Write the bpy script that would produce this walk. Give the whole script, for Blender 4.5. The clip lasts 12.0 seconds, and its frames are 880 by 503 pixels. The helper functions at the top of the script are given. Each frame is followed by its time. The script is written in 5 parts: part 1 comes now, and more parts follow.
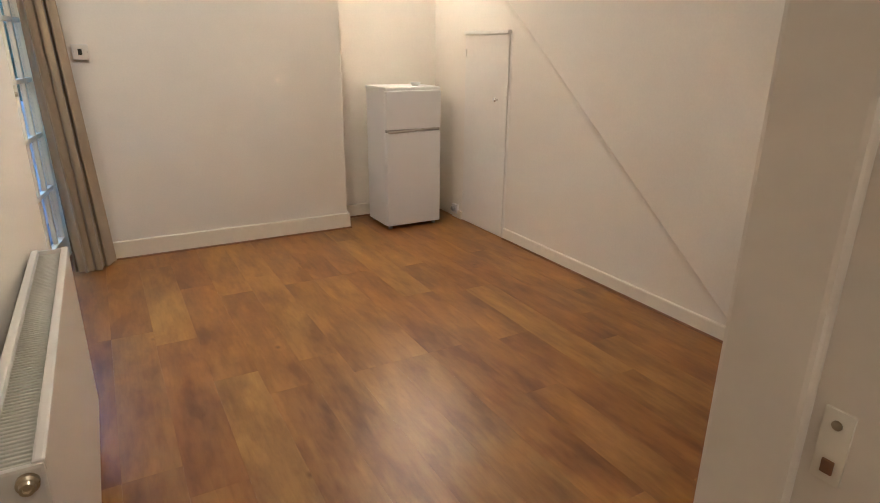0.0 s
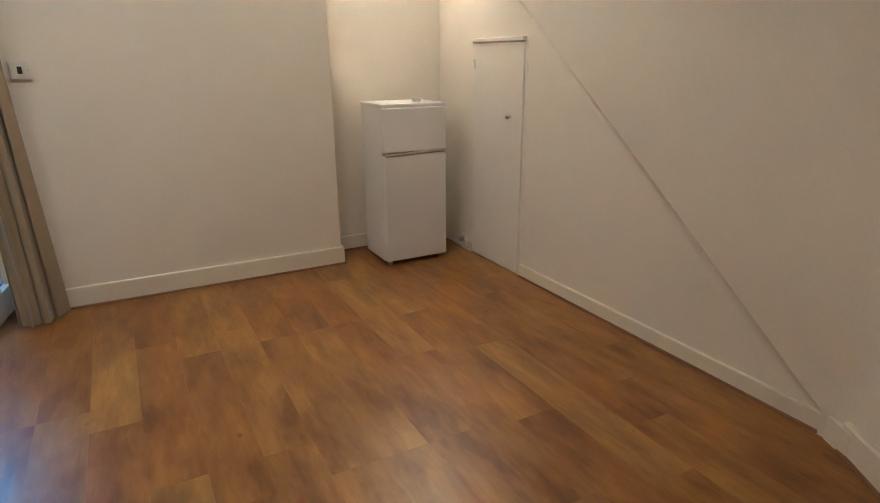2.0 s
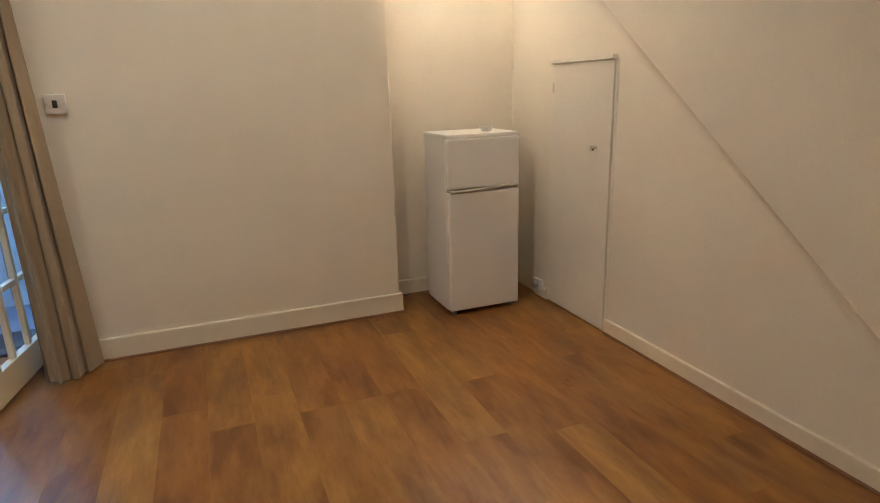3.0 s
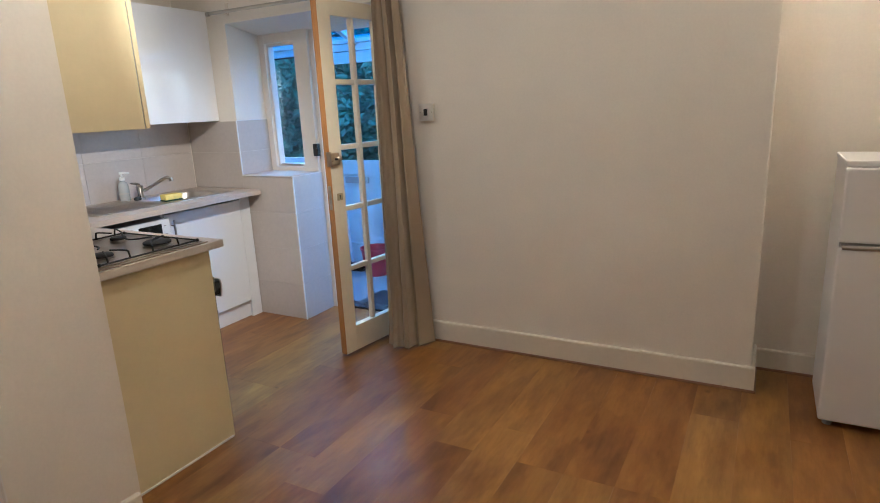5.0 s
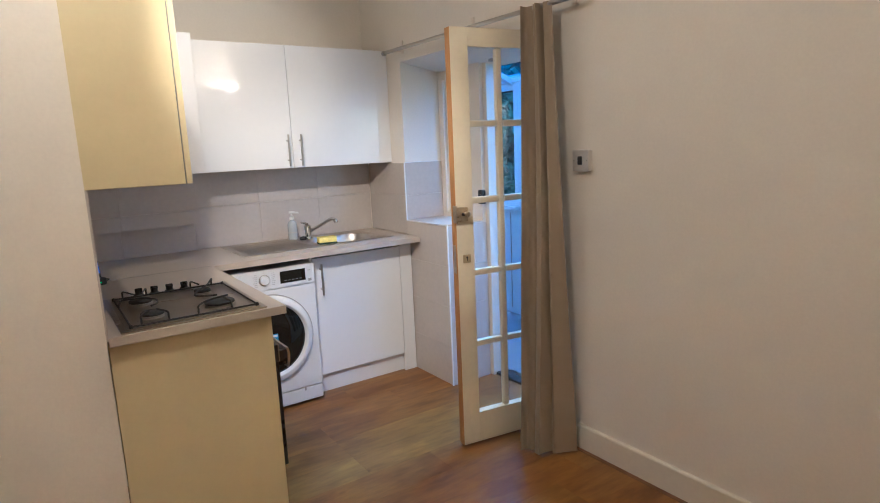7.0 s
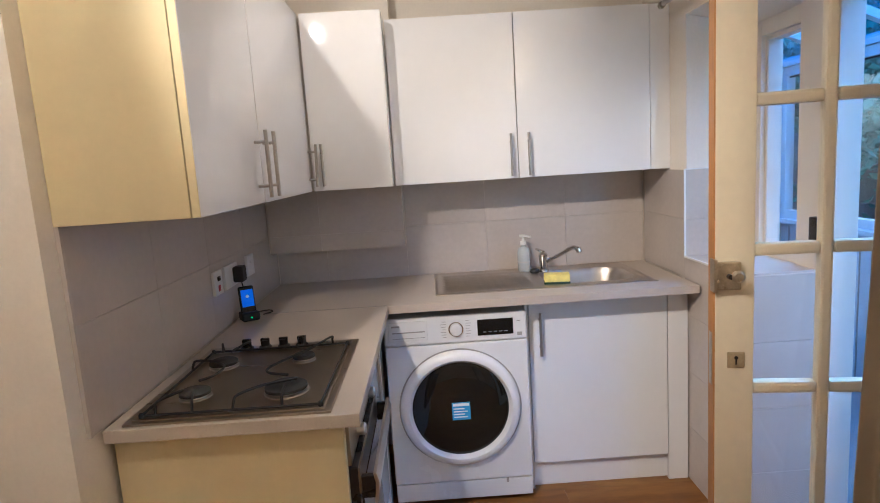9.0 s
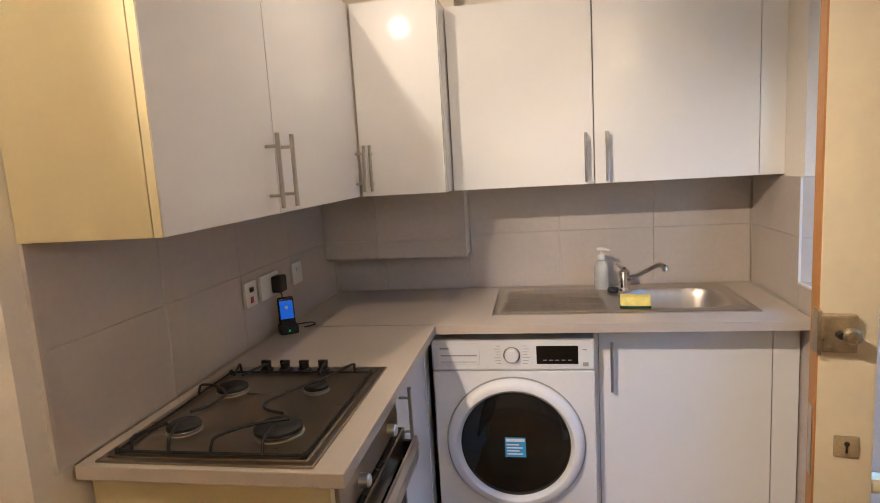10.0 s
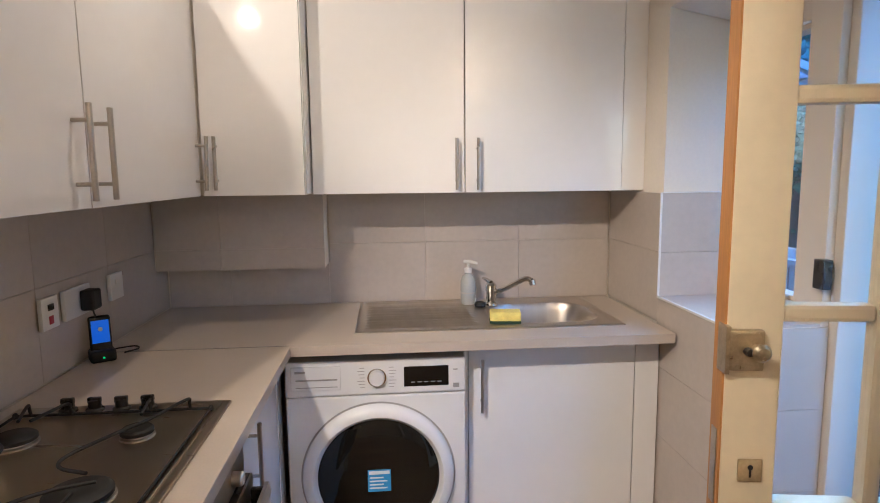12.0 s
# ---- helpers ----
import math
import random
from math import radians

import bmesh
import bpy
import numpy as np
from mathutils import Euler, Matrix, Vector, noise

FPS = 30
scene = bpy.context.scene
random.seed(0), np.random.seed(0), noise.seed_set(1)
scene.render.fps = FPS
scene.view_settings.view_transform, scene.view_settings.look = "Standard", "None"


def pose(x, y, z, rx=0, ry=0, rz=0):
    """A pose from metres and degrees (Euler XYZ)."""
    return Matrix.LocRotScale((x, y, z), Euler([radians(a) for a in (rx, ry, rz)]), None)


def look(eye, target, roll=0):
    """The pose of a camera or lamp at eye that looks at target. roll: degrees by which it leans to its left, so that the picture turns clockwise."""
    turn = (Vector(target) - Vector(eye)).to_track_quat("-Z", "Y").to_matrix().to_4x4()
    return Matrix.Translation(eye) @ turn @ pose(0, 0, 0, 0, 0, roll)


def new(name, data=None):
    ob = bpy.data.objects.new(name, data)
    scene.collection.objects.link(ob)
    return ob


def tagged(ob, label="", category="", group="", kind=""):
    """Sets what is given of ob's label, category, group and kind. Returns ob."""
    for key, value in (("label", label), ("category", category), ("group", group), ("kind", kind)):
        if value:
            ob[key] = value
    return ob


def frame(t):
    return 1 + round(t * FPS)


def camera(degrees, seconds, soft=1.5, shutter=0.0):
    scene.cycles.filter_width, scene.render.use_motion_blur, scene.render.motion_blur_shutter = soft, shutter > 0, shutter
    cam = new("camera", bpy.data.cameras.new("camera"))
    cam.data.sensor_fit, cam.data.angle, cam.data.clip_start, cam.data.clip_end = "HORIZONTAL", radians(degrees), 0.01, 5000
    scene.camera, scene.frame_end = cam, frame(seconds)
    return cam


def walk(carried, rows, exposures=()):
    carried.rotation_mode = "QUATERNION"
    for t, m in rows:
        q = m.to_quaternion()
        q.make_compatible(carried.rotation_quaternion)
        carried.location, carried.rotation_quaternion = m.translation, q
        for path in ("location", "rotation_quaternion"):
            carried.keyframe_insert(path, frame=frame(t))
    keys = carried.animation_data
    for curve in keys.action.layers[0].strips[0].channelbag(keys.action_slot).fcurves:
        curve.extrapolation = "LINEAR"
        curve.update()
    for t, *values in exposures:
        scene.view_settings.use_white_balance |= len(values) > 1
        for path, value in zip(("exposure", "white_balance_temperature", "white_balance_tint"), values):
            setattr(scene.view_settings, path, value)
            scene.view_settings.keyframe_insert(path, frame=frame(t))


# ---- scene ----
cam = camera(73.1, 12.0, 1.0)
PATH = [
    (0, (-0.151, 0.189, 1.419), (0.776, 1.839, 0.77), 0.6),
    (0.5, (-0.093, 0.277, 1.444), (0.869, 1.899, 0.779), 0.9),
    (1, (-0.015, 0.36, 1.423), (0.971, 1.966, 0.753), 0.9),
    (1.5, (0.053, 0.547, 1.398), (1.012, 2.177, 0.746), 0.0),
    (2, (0.203, 0.728, 1.415), (1.096, 2.408, 0.798), -0.4),
    (2.5, (0.265, 1.014, 1.392), (1.127, 2.733, 0.841), -1.1),
    (2.7, (0.304, 1.102, 1.396), (1.124, 2.843, 0.853), -1.4),
    (4.3, (1.228, 1.511, 1.43), (0.907, 3.417, 0.916), -1.8),
    (4.5, (1.292, 1.554, 1.418), (0.798, 3.424, 0.91), -2.2),
    (5, (1.482, 1.697, 1.413), (0.541, 3.395, 0.932), -2.7),
    (5.5, (1.63, 1.874, 1.404), (0.449, 3.417, 0.932), -2.7),
    (6, (1.611, 2.121, 1.436), (0.31, 3.578, 1.003), -1.7),
    (6.5, (1.622, 2.372, 1.454), (0.149, 3.67, 1.072), -2.1),
    (6.7, (1.626, 2.497, 1.46), (0.08, 3.712, 1.093), -2.3),
    (8.3, (1.082, 3.317, 1.455), (-0.809, 3.894, 1.154), -3.6),
    (8.5, (0.995, 3.432, 1.463), (-0.94, 3.84, 1.166), -3.9),
    (9, (0.79, 3.586, 1.455), (-1.189, 3.613, 1.164), -3.7),
    (9.5, (0.567, 3.68, 1.459), (-1.404, 3.49, 1.178), -4.0),
    (10, (0.512, 3.782, 1.476), (-1.438, 3.446, 1.190), -3.4),
    (10.5, (0.548, 3.890, 1.473), (-1.390, 3.472, 1.207), -3.1),
    (11, (0.549, 3.902, 1.474), (-1.385, 3.470, 1.208), -2.5),
    (11.5, (0.475, 3.794, 1.464), (-1.490, 3.531, 1.205), -1.8),
    (12, (0.310, 3.709, 1.436), (-1.666, 3.883, 1.181), -0.6),
]
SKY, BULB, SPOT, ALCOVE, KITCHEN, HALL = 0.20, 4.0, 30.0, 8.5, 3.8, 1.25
EXPOSURES = [(0.0, 3.26, 4600, 3.5), (0.7, 3.23, 4500, 2.5), (1.0, 3.16, 4400, 2.5), (1.5, 2.83, 4400, 3), (2.0, 2.83, 4630, 1.5), (2.5, 2.81, 5350, -0.5), (2.7, 2.81, 5200, 0.5), (4.3, 2.73, 4700, 3), (5.0, 2.75, 4500, 3), (5.5, 2.76, 4700, 3.5), (6.0, 2.76, 4750, 5), (6.7, 2.76, 4600, 5), (8.5, 2.68, 4700, 7), (9.5, 2.68, 5050, 8), (10.0, 2.63, 5400, 8), (10.5, 2.6, 5250, 8), (11.0, 2.61, 5050, 8), (12.0, 2.65, 5100, 8)]
walk(cam, [(t, look(eye, target, roll)) for t, eye, target, roll in PATH], EXPOSURES)

# ---- world, sun, lamps ----
world = bpy.data.worlds.new("sky")
scene.world = world
world.use_nodes = True
wn = world.node_tree.nodes
wl = world.node_tree.links
sky = wn.new("ShaderNodeTexSky")
sky.sky_type, sky.sun_disc, sky.sun_elevation, sky.sun_rotation = "NISHITA", False, radians(43), radians(-21)
sky.air_density, sky.dust_density, sky.ozone_density = 1.0, 1.5, 1.0
wl.new(sky.outputs[0], wn["Background"].inputs[0])
wn["Background"].inputs[1].default_value = SKY

sun = new("sun", bpy.data.lights.new("sun", "SUN"))
sun.data.energy, sun.data.angle, sun.data.color = 0.6, radians(30), (1.0, 0.97, 0.93)
sun.matrix_basis = look((-5, 13, 13), (0, 0, 0))

LAMP = Vector((0.44, 2.885, 2.46))        # unseen bulb of the room, placed by the shadows it casts
KITCHEN_LAMP = Vector((-1.096, 3.498, 2.56))
ALCOVE_LAMP = Vector((2.24, 4.845, 2.27))
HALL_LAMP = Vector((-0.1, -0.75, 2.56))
WARM = (1.0, 0.74, 0.49)
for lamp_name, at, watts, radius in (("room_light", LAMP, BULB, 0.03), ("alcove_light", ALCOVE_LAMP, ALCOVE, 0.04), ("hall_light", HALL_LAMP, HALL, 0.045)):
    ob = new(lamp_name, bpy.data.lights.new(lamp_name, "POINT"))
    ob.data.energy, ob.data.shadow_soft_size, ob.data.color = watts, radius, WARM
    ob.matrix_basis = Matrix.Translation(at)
# two fill spots added at the bulb to brighten sink side and wall cabinets
AIM = Vector((-2.1, 1.42, -1.65)).normalized()
AIM_HIGH = Vector((-2.3, 0.80, -0.47)).normalized()
for lamp_name, at, way, watts, degrees, blend in (("kitchen_fill_spot", LAMP, AIM, SPOT, 46, 0.9), ("cabinet_fill_spot", LAMP, AIM_HIGH, 0.42 * SPOT, 30, 0.7), ("kitchen_light", KITCHEN_LAMP, Vector((0.001, 0, -1)), KITCHEN, 150, 1.0)):
    ob = new(lamp_name, bpy.data.lights.new(lamp_name, "SPOT"))
    ob.data.energy, ob.data.spot_size, ob.data.spot_blend = watts, radians(degrees), blend
    ob.data.shadow_soft_size, ob.data.color = 0.026, WARM
    ob.matrix_basis = look(at, at + way)


# ---- materials ----
def material(name, base, rough=0.5, metal=0.0, spec=0.5, coat=0.0):
    m = bpy.data.materials.new(name)
    m.use_nodes = True
    b = m.node_tree.nodes["Principled BSDF"]
    b.inputs["Base Color"].default_value = (*base, 1)
    b.inputs["Roughness"].default_value = rough
    b.inputs["Metallic"].default_value = metal
    b.inputs["Specular IOR Level"].default_value = spec
    b.inputs["Coat Weight"].default_value = coat
    b.inputs["Coat Roughness"].default_value = 0.08
    return m


def node(m, kind, **values):
    n = m.node_tree.nodes.new(kind)
    for key, value in values.items():
        n.inputs[key.replace("_", " ")].default_value = value
    return n


def wire(m, a, b):
    m.node_tree.links.new(a, b)


def coords(m, scale=(1, 1, 1), own=False):
    """Texture coordinates in metres; own: each object shifted by its random number."""
    n = node(m, "ShaderNodeTexCoord")
    mp = node(m, "ShaderNodeMapping", Scale=scale)
    out = n.outputs["Object"]
    if own:
        info = node(m, "ShaderNodeObjectInfo")
        mul = m.node_tree.nodes.new("ShaderNodeVectorMath")
        mul.operation = "MULTIPLY_ADD"
        comb = node(m, "ShaderNodeCombineXYZ")
        for k in ("X", "Y", "Z"):
            wire(m, info.outputs["Random"], comb.inputs[k])
        wire(m, comb.outputs[0], mul.inputs[0])
        mul.inputs[1].default_value = (37.0, 53.0, 71.0)
        wire(m, out, mul.inputs[2])
        out = mul.outputs[0]
    wire(m, out, mp.inputs["Vector"])
    return mp.outputs[0]


def ramp(m, factor, stops):
    r = node(m, "ShaderNodeValToRGB")
    e = r.color_ramp.elements
    while len(e) < len(stops):
        e.new(0.5)
    for k, (p, c) in enumerate(stops):
        e[k].position, e[k].color = p, (*c, 1) if len(c) == 3 else c
    wire(m, factor, r.inputs[0])
    return r.outputs[0]


def mixed(m, factor, a, b, how="MIX"):
    n = m.node_tree.nodes.new("ShaderNodeMix")
    n.data_type, n.blend_type = "RGBA", how
    for sock, v in ((n.inputs[0], factor), (n.inputs[6], a), (n.inputs[7], b)):
        if isinstance(v, (int, float)):
            sock.default_value = v
        elif isinstance(v, tuple):
            sock.default_value = (*v, 1)
        else:
            wire(m, v, sock)
    return n.outputs[2]


def bump(m, height, strength, distance):
    n = node(m, "ShaderNodeBump", Strength=strength, Distance=distance)
    wire(m, height, n.inputs["Height"])
    wire(m, n.outputs[0], m.node_tree.nodes["Principled BSDF"].inputs["Normal"])


def noise_of(m, vector, scale, detail=4.0, rough=0.55):
    n = node(m, "ShaderNodeTexNoise", Scale=scale, Detail=detail, Roughness=rough)
    wire(m, vector, n.inputs["Vector"])
    return n.outputs["Fac"]


def surface(name, base, rough, vary=0.06, coarse=1.3, fine=60.0, relief=0.25, depth=0.001, spec=0.5, metal=0.0, coat=0.0, stretch=(1, 1, 1), own=False, rvary=0.1):
    """Colour and gloss that vary at two scales, and a fine relief."""
    m = material(name, base, rough, metal, spec, coat)
    b = m.node_tree.nodes["Principled BSDF"]
    v = coords(m, stretch, own)
    big, small = noise_of(m, v, coarse, 5), noise_of(m, v, fine, 3)
    dark = tuple(c * (1 - 2 * vary) for c in base)
    light = tuple(min(1.0, c * (1 + vary)) for c in base)
    col = ramp(m, big, [(0.3, dark), (0.7, light)])
    col = mixed(m, 0.35, col, ramp(m, small, [(0.3, dark), (0.7, light)]))
    wire(m, col, b.inputs["Base Color"])
    rr = ramp(m, big, [(0.3, (rough * (1 - rvary),) * 3), (0.75, (min(1, rough * (1 + rvary)),) * 3)])
    wire(m, rr, b.inputs["Roughness"])
    bump(m, small, relief, depth)
    return m


def plank_material():
    m = material("oak_planks", (0.30, 0.15, 0.05), 0.24)
    b = m.node_tree.nodes["Principled BSDF"]
    grain = noise_of(m, coords(m, (7.0, 0.8, 1.0), True), 8.0, 6, 0.65)
    cloud = noise_of(m, coords(m, (2.6, 0.75, 1.0), True), 3.6, 6, 0.6)
    patch = noise_of(m, coords(m, (1.5, 0.45, 1.0), True), 4.6, 4, 0.5)
    tone = ramp(m, node(m, "ShaderNodeObjectInfo").outputs["Random"],
                [(0.0, (0.236, 0.102, 0.024)), (0.3, (0.253, 0.114, 0.026)), (0.55, (0.250, 0.121, 0.029)), (0.8, (0.275, 0.134, 0.031)), (1.0, (0.295, 0.157, 0.040))])
    col = mixed(m, 0.55, tone, ramp(m, grain, [(0.30, (0.76, 0.70, 0.66)), (0.52, (0.98, 0.97, 0.96)), (0.8, (1.12, 1.10, 1.06))]), "MULTIPLY")
    col = mixed(m, 0.9, col, ramp(m, cloud, [(0.34, (0.74, 0.68, 0.68)), (0.46, (0.96, 0.94, 0.92)), (0.60, (1.20, 1.22, 1.12))]), "MULTIPLY")
    col = mixed(m, 0.85, col, ramp(m, patch, [(0.36, (0.70, 0.63, 0.63)), (0.43, (0.95, 0.93, 0.92)), (0.55, (1.0, 1.0, 0.98)), (0.62, (1.22, 1.26, 1.16))]), "MULTIPLY")
    # knots: small dark hearts in a pale eye, here and there
    knot = node(m, "ShaderNodeTexVoronoi", Scale=3.1)
    wire(m, coords(m, (1.25, 0.85, 1.0), True), knot.inputs["Vector"])
    spots = ramp(m, knot.outputs["Distance"], [(0.012, (0.42, 0.33, 0.28)), (0.04, (0.86, 0.80, 0.72)), (0.07, (1.16, 1.15, 1.08)), (0.15, (1.0, 1.0, 1.0))])
    col = mixed(m, 0.7, col, spots, "MULTIPLY")
    wire(m, col, b.inputs["Base Color"])
    wire(m, ramp(m, cloud, [(0.3, (0.29,) * 3), (0.8, (0.36,) * 3)]), b.inputs["Roughness"])
    b.inputs["Specular IOR Level"].default_value = 0.34
    bump(m, grain, 0.04, 0.0003)
    return m


def glass_material(name, tint=(1, 1, 1)):
    m = bpy.data.materials.new(name)
    m.use_nodes = True
    n = m.node_tree.nodes
    n.remove(n["Principled BSDF"])
    clear = node(m, "ShaderNodeBsdfTransparent", Color=(*tint, 1))
    shine = node(m, "ShaderNodeBsdfGlossy", Roughness=0.02)
    edge = node(m, "ShaderNodeLayerWeight", Blend=0.5)
    power = m.node_tree.nodes.new("ShaderNodeMath")
    power.operation = "POWER"
    power.inputs[1].default_value = 5.0
    gain = m.node_tree.nodes.new("ShaderNodeMath")
    gain.operation = "MULTIPLY_ADD"
    gain.inputs[1].default_value, gain.inputs[2].default_value = 0.6, 0.03
    mix = node(m, "ShaderNodeMixShader")
    wire(m, edge.outputs["Facing"], power.inputs[0])
    wire(m, power.outputs[0], gain.inputs[0])
    wire(m, gain.outputs[0], mix.inputs[0])
    wire(m, clear.outputs[0], mix.inputs[1])
    wire(m, shine.outputs[0], mix.inputs[2])
    wire(m, mix.outputs[0], n["Material Output"].inputs["Surface"])
    return m


def glow(name, color, strength):
    m = material(name, color, 0.4)
    b = m.node_tree.nodes["Principled BSDF"]
    b.inputs["Emission Color"].default_value = (*color, 1)
    b.inputs["Emission Strength"].default_value = strength
    return m


M_WALL = surface("wall_emulsion", (0.81, 0.745, 0.64), 0.75, 0.035, 1.1, 90, 0.25, 0.0012)
M_CEIL = surface("ceiling_paint", (0.86, 0.84, 0.80), 0.85, 0.02, 0.8, 80, 0.2, 0.001)
M_TRIM = surface("satin_trim_paint", (0.79, 0.72, 0.59), 0.52, 0.03, 2.5, 40, 0.15, 0.0008)
M_CUPBOARD = surface("off_white_door_paint", (0.80, 0.75, 0.67), 0.45, 0.03, 2.0, 40, 0.15, 0.0008)
M_JAMB = surface("white_gloss_woodwork", (0.77, 0.69, 0.58), 0.35, 0.03, 2.0, 30, 0.15, 0.0008)
M_DOOR = surface("cream_gloss_paint", (0.80, 0.71, 0.52), 0.32, 0.04, 3.0, 45, 0.2, 0.0008)
M_FLOOR = plank_material()
M_SLAB = surface("dark_underlay", (0.09, 0.06, 0.04), 0.8)
M_BEAD = surface("brown_bead", (0.20, 0.095, 0.04), 0.5, 0.12, 4, 60)
M_GLOSS = surface("white_gloss_cabinet", (0.83, 0.81, 0.79), 0.055, 0.012, 1.5, 30, 0.03, 0.0004, 0.3)
M_CREAM = surface("cream_melamine", (0.66, 0.555, 0.315), 0.42, 0.02, 2.0, 70, 0.08, 0.0004)
M_CARC = surface("white_melamine", (0.72, 0.68, 0.60), 0.4, 0.02, 2.0, 70, 0.08, 0.0004)
M_TOP = surface("beige_worktop_laminate", (0.53, 0.455, 0.375), 0.36, 0.06, 3.5, 240, 0.12, 0.0004)
M_TILE = surface("greige_ceramic_tile", (0.54, 0.475, 0.415), 0.30, 0.06, 2.2, 45, 0.08, 0.0006, own=True)
M_TILETRIM = surface("white_tile_trim", (0.80, 0.78, 0.74), 0.35, 0.02)
M_STEEL = surface("brushed_steel", (0.62, 0.57, 0.51), 0.36, 0.05, 3.0, 120, 0.08, 0.0003, metal=1.0, stretch=(1, 14, 1))
M_HOB = surface("hob_steel", (0.37, 0.31, 0.24), 0.30, 0.02, 4.0, 140, 0.08, 0.0003, metal=1.0, stretch=(12, 1, 1))
M_CHROME = surface("chrome", (0.68, 0.66, 0.62), 0.12, 0.03, 20, 120, 0.05, 0.0003, metal=1.0)
M_NICKEL = surface("satin_nickel_handle", (0.50, 0.46, 0.40), 0.30, 0.04, 20, 160, 0.05, 0.0003, metal=1.0)
M_SWITCH = surface("brushed_switch_metal", (0.80, 0.77, 0.72), 0.42, 0.04, 20, 160, 0.05, 0.0003, metal=1.0)
M_BRASS = surface("aged_lock_nickel", (0.50, 0.42, 0.29), 0.30, 0.15, 40, 200, 0.2, 0.0005, metal=0.85)
M_KEYPLATE = surface("worn_brass_plate", (0.52, 0.42, 0.25), 0.35, 0.12, 40, 200, 0.2, 0.0004, metal=0.35)
M_BLACK = surface("black_enamel", (0.018, 0.016, 0.015), 0.28, 0.1, 8, 90, 0.1, 0.0004)
M_RUBBER = surface("black_rubber", (0.012, 0.012, 0.012), 0.6, 0.1, 8, 90, 0.1, 0.0004)
M_DARKGLASS = material("dark_door_glass", (0.009, 0.009, 0.008), 0.05)
M_WHITEPL = surface("white_enamel", (0.78, 0.77, 0.76), 0.26, 0.012, 2, 60, 0.04, 0.0003)
M_FRIDGE = surface("white_fridge_enamel", (0.79, 0.765, 0.74), 0.32, 0.015, 2, 240, 0.10, 0.0004)
M_GREYPL = surface("grey_plastic", (0.35, 0.33, 0.31), 0.4, 0.03)
M_PLASTIC = surface("white_plastic", (0.78, 0.76, 0.72), 0.35, 0.015)
M_RAD = surface("white_radiator_enamel", (0.76, 0.72, 0.66), 0.3, 0.02, 2, 60, 0.05, 0.0003)
M_RADIN = surface("grey_radiator_grille", (0.62, 0.60, 0.52), 0.5, 0.06, 4, 80)
M_WOODEDGE = surface("bare_pine_edge", (0.50, 0.235, 0.058), 0.5, 0.14, 3, 30, 0.25, 0.0008, stretch=(8, 8, 0.7))
M_YELLOW = surface("yellow_sponge", (0.90, 0.74, 0.20), 0.95, 0.12, 30, 320, 0.8, 0.003)
M_GREEN = surface("green_scourer", (0.03, 0.06, 0.03), 0.95, 0.2, 60, 400, 0.8, 0.002)
M_BLUE = surface("blue_sticker", (0.06, 0.33, 0.66), 0.45, 0.04, 30, 200)
M_PAPER = surface("white_sticker", (0.82, 0.84, 0.85), 0.5, 0.02)
M_SCREEN = glow("blue_screen", (0.015, 0.16, 0.80), 0.06)
M_LED = glow("green_led", (0.05, 0.9, 0.2), 0.12)
M_BULB = glow("lamp_bulb", (1.0, 0.74, 0.49), 2.0)
M_GLASS = glass_material("clear_glass")
M_BOTTLE = surface("clear_soap_in_plastic", (0.80, 0.83, 0.82), 0.18, 0.03, 20, 90, 0.03, 0.0003)
M_BOTTLE.node_tree.nodes["Principled BSDF"].inputs["Transmission Weight"].default_value = 0.55
M_ROOF = glass_material("twin_wall_sheet", (0.52, 0.76, 0.97))
M_UPVC = surface("white_upvc", (0.58, 0.63, 0.68), 0.35, 0.02, 2, 60, 0.05, 0.0003)
M_CONC = surface("grey_concrete", (0.27, 0.27, 0.27), 0.85, 0.1, 2, 50, 0.5, 0.003)
M_BRICK = surface("grey_render", (0.33, 0.31, 0.29), 0.9, 0.12, 1.5, 30, 0.5, 0.004)
M_FENCE = surface("weathered_fence_wood", (0.22, 0.21, 0.20), 0.85, 0.15, 3, 40, 0.5, 0.002, stretch=(1, 1, 6))
M_LEAF = surface("leaves", (0.10, 0.27, 0.20), 0.45, 0.3, 3, 20, 0.2, 0.001)
M_LEAF.node_tree.nodes["Principled BSDF"].inputs["Transmission Weight"].default_value = 0.0
M_BARK = surface("bark", (0.08, 0.06, 0.045), 0.9, 0.2, 5, 40, 0.6, 0.004)
M_GRASS = surface("lawn", (0.05, 0.10, 0.035), 0.9, 0.25, 1.5, 60, 0.8, 0.01)
M_RED = surface("red_plastic", (0.42, 0.03, 0.05), 0.4, 0.05)


def curtain_material():
    m = surface("taupe_curtain_cloth", (0.345, 0.268, 0.178), 0.95, 0.05, 5, 420, 0.5, 0.0012, spec=0.15)
    m.node_tree.nodes["Principled BSDF"].inputs["Sheen Weight"].default_value = 0.25
    return m


M_CURTAIN = curtain_material()


# ---- building helpers ----
def box(x0, x1, y0, y1, z0, z1, bevel=0.0, bm=None, segments=2):
    one = bmesh.new()
    bmesh.ops.create_cube(one, size=1)
    lo = Vector((min(x0, x1), min(y0, y1), min(z0, z1)))
    hi = Vector((max(x0, x1), max(y0, y1), max(z0, z1)))
    for v in one.verts:
        v.co = Vector([lo[k] + (v.co[k] + 0.5) * (hi[k] - lo[k]) for k in range(3)])
    if bevel:
        bmesh.ops.bevel(one, geom=one.edges[:], offset=bevel, segments=segments, affect="EDGES", profile=0.6)
    return joined(bm, one)


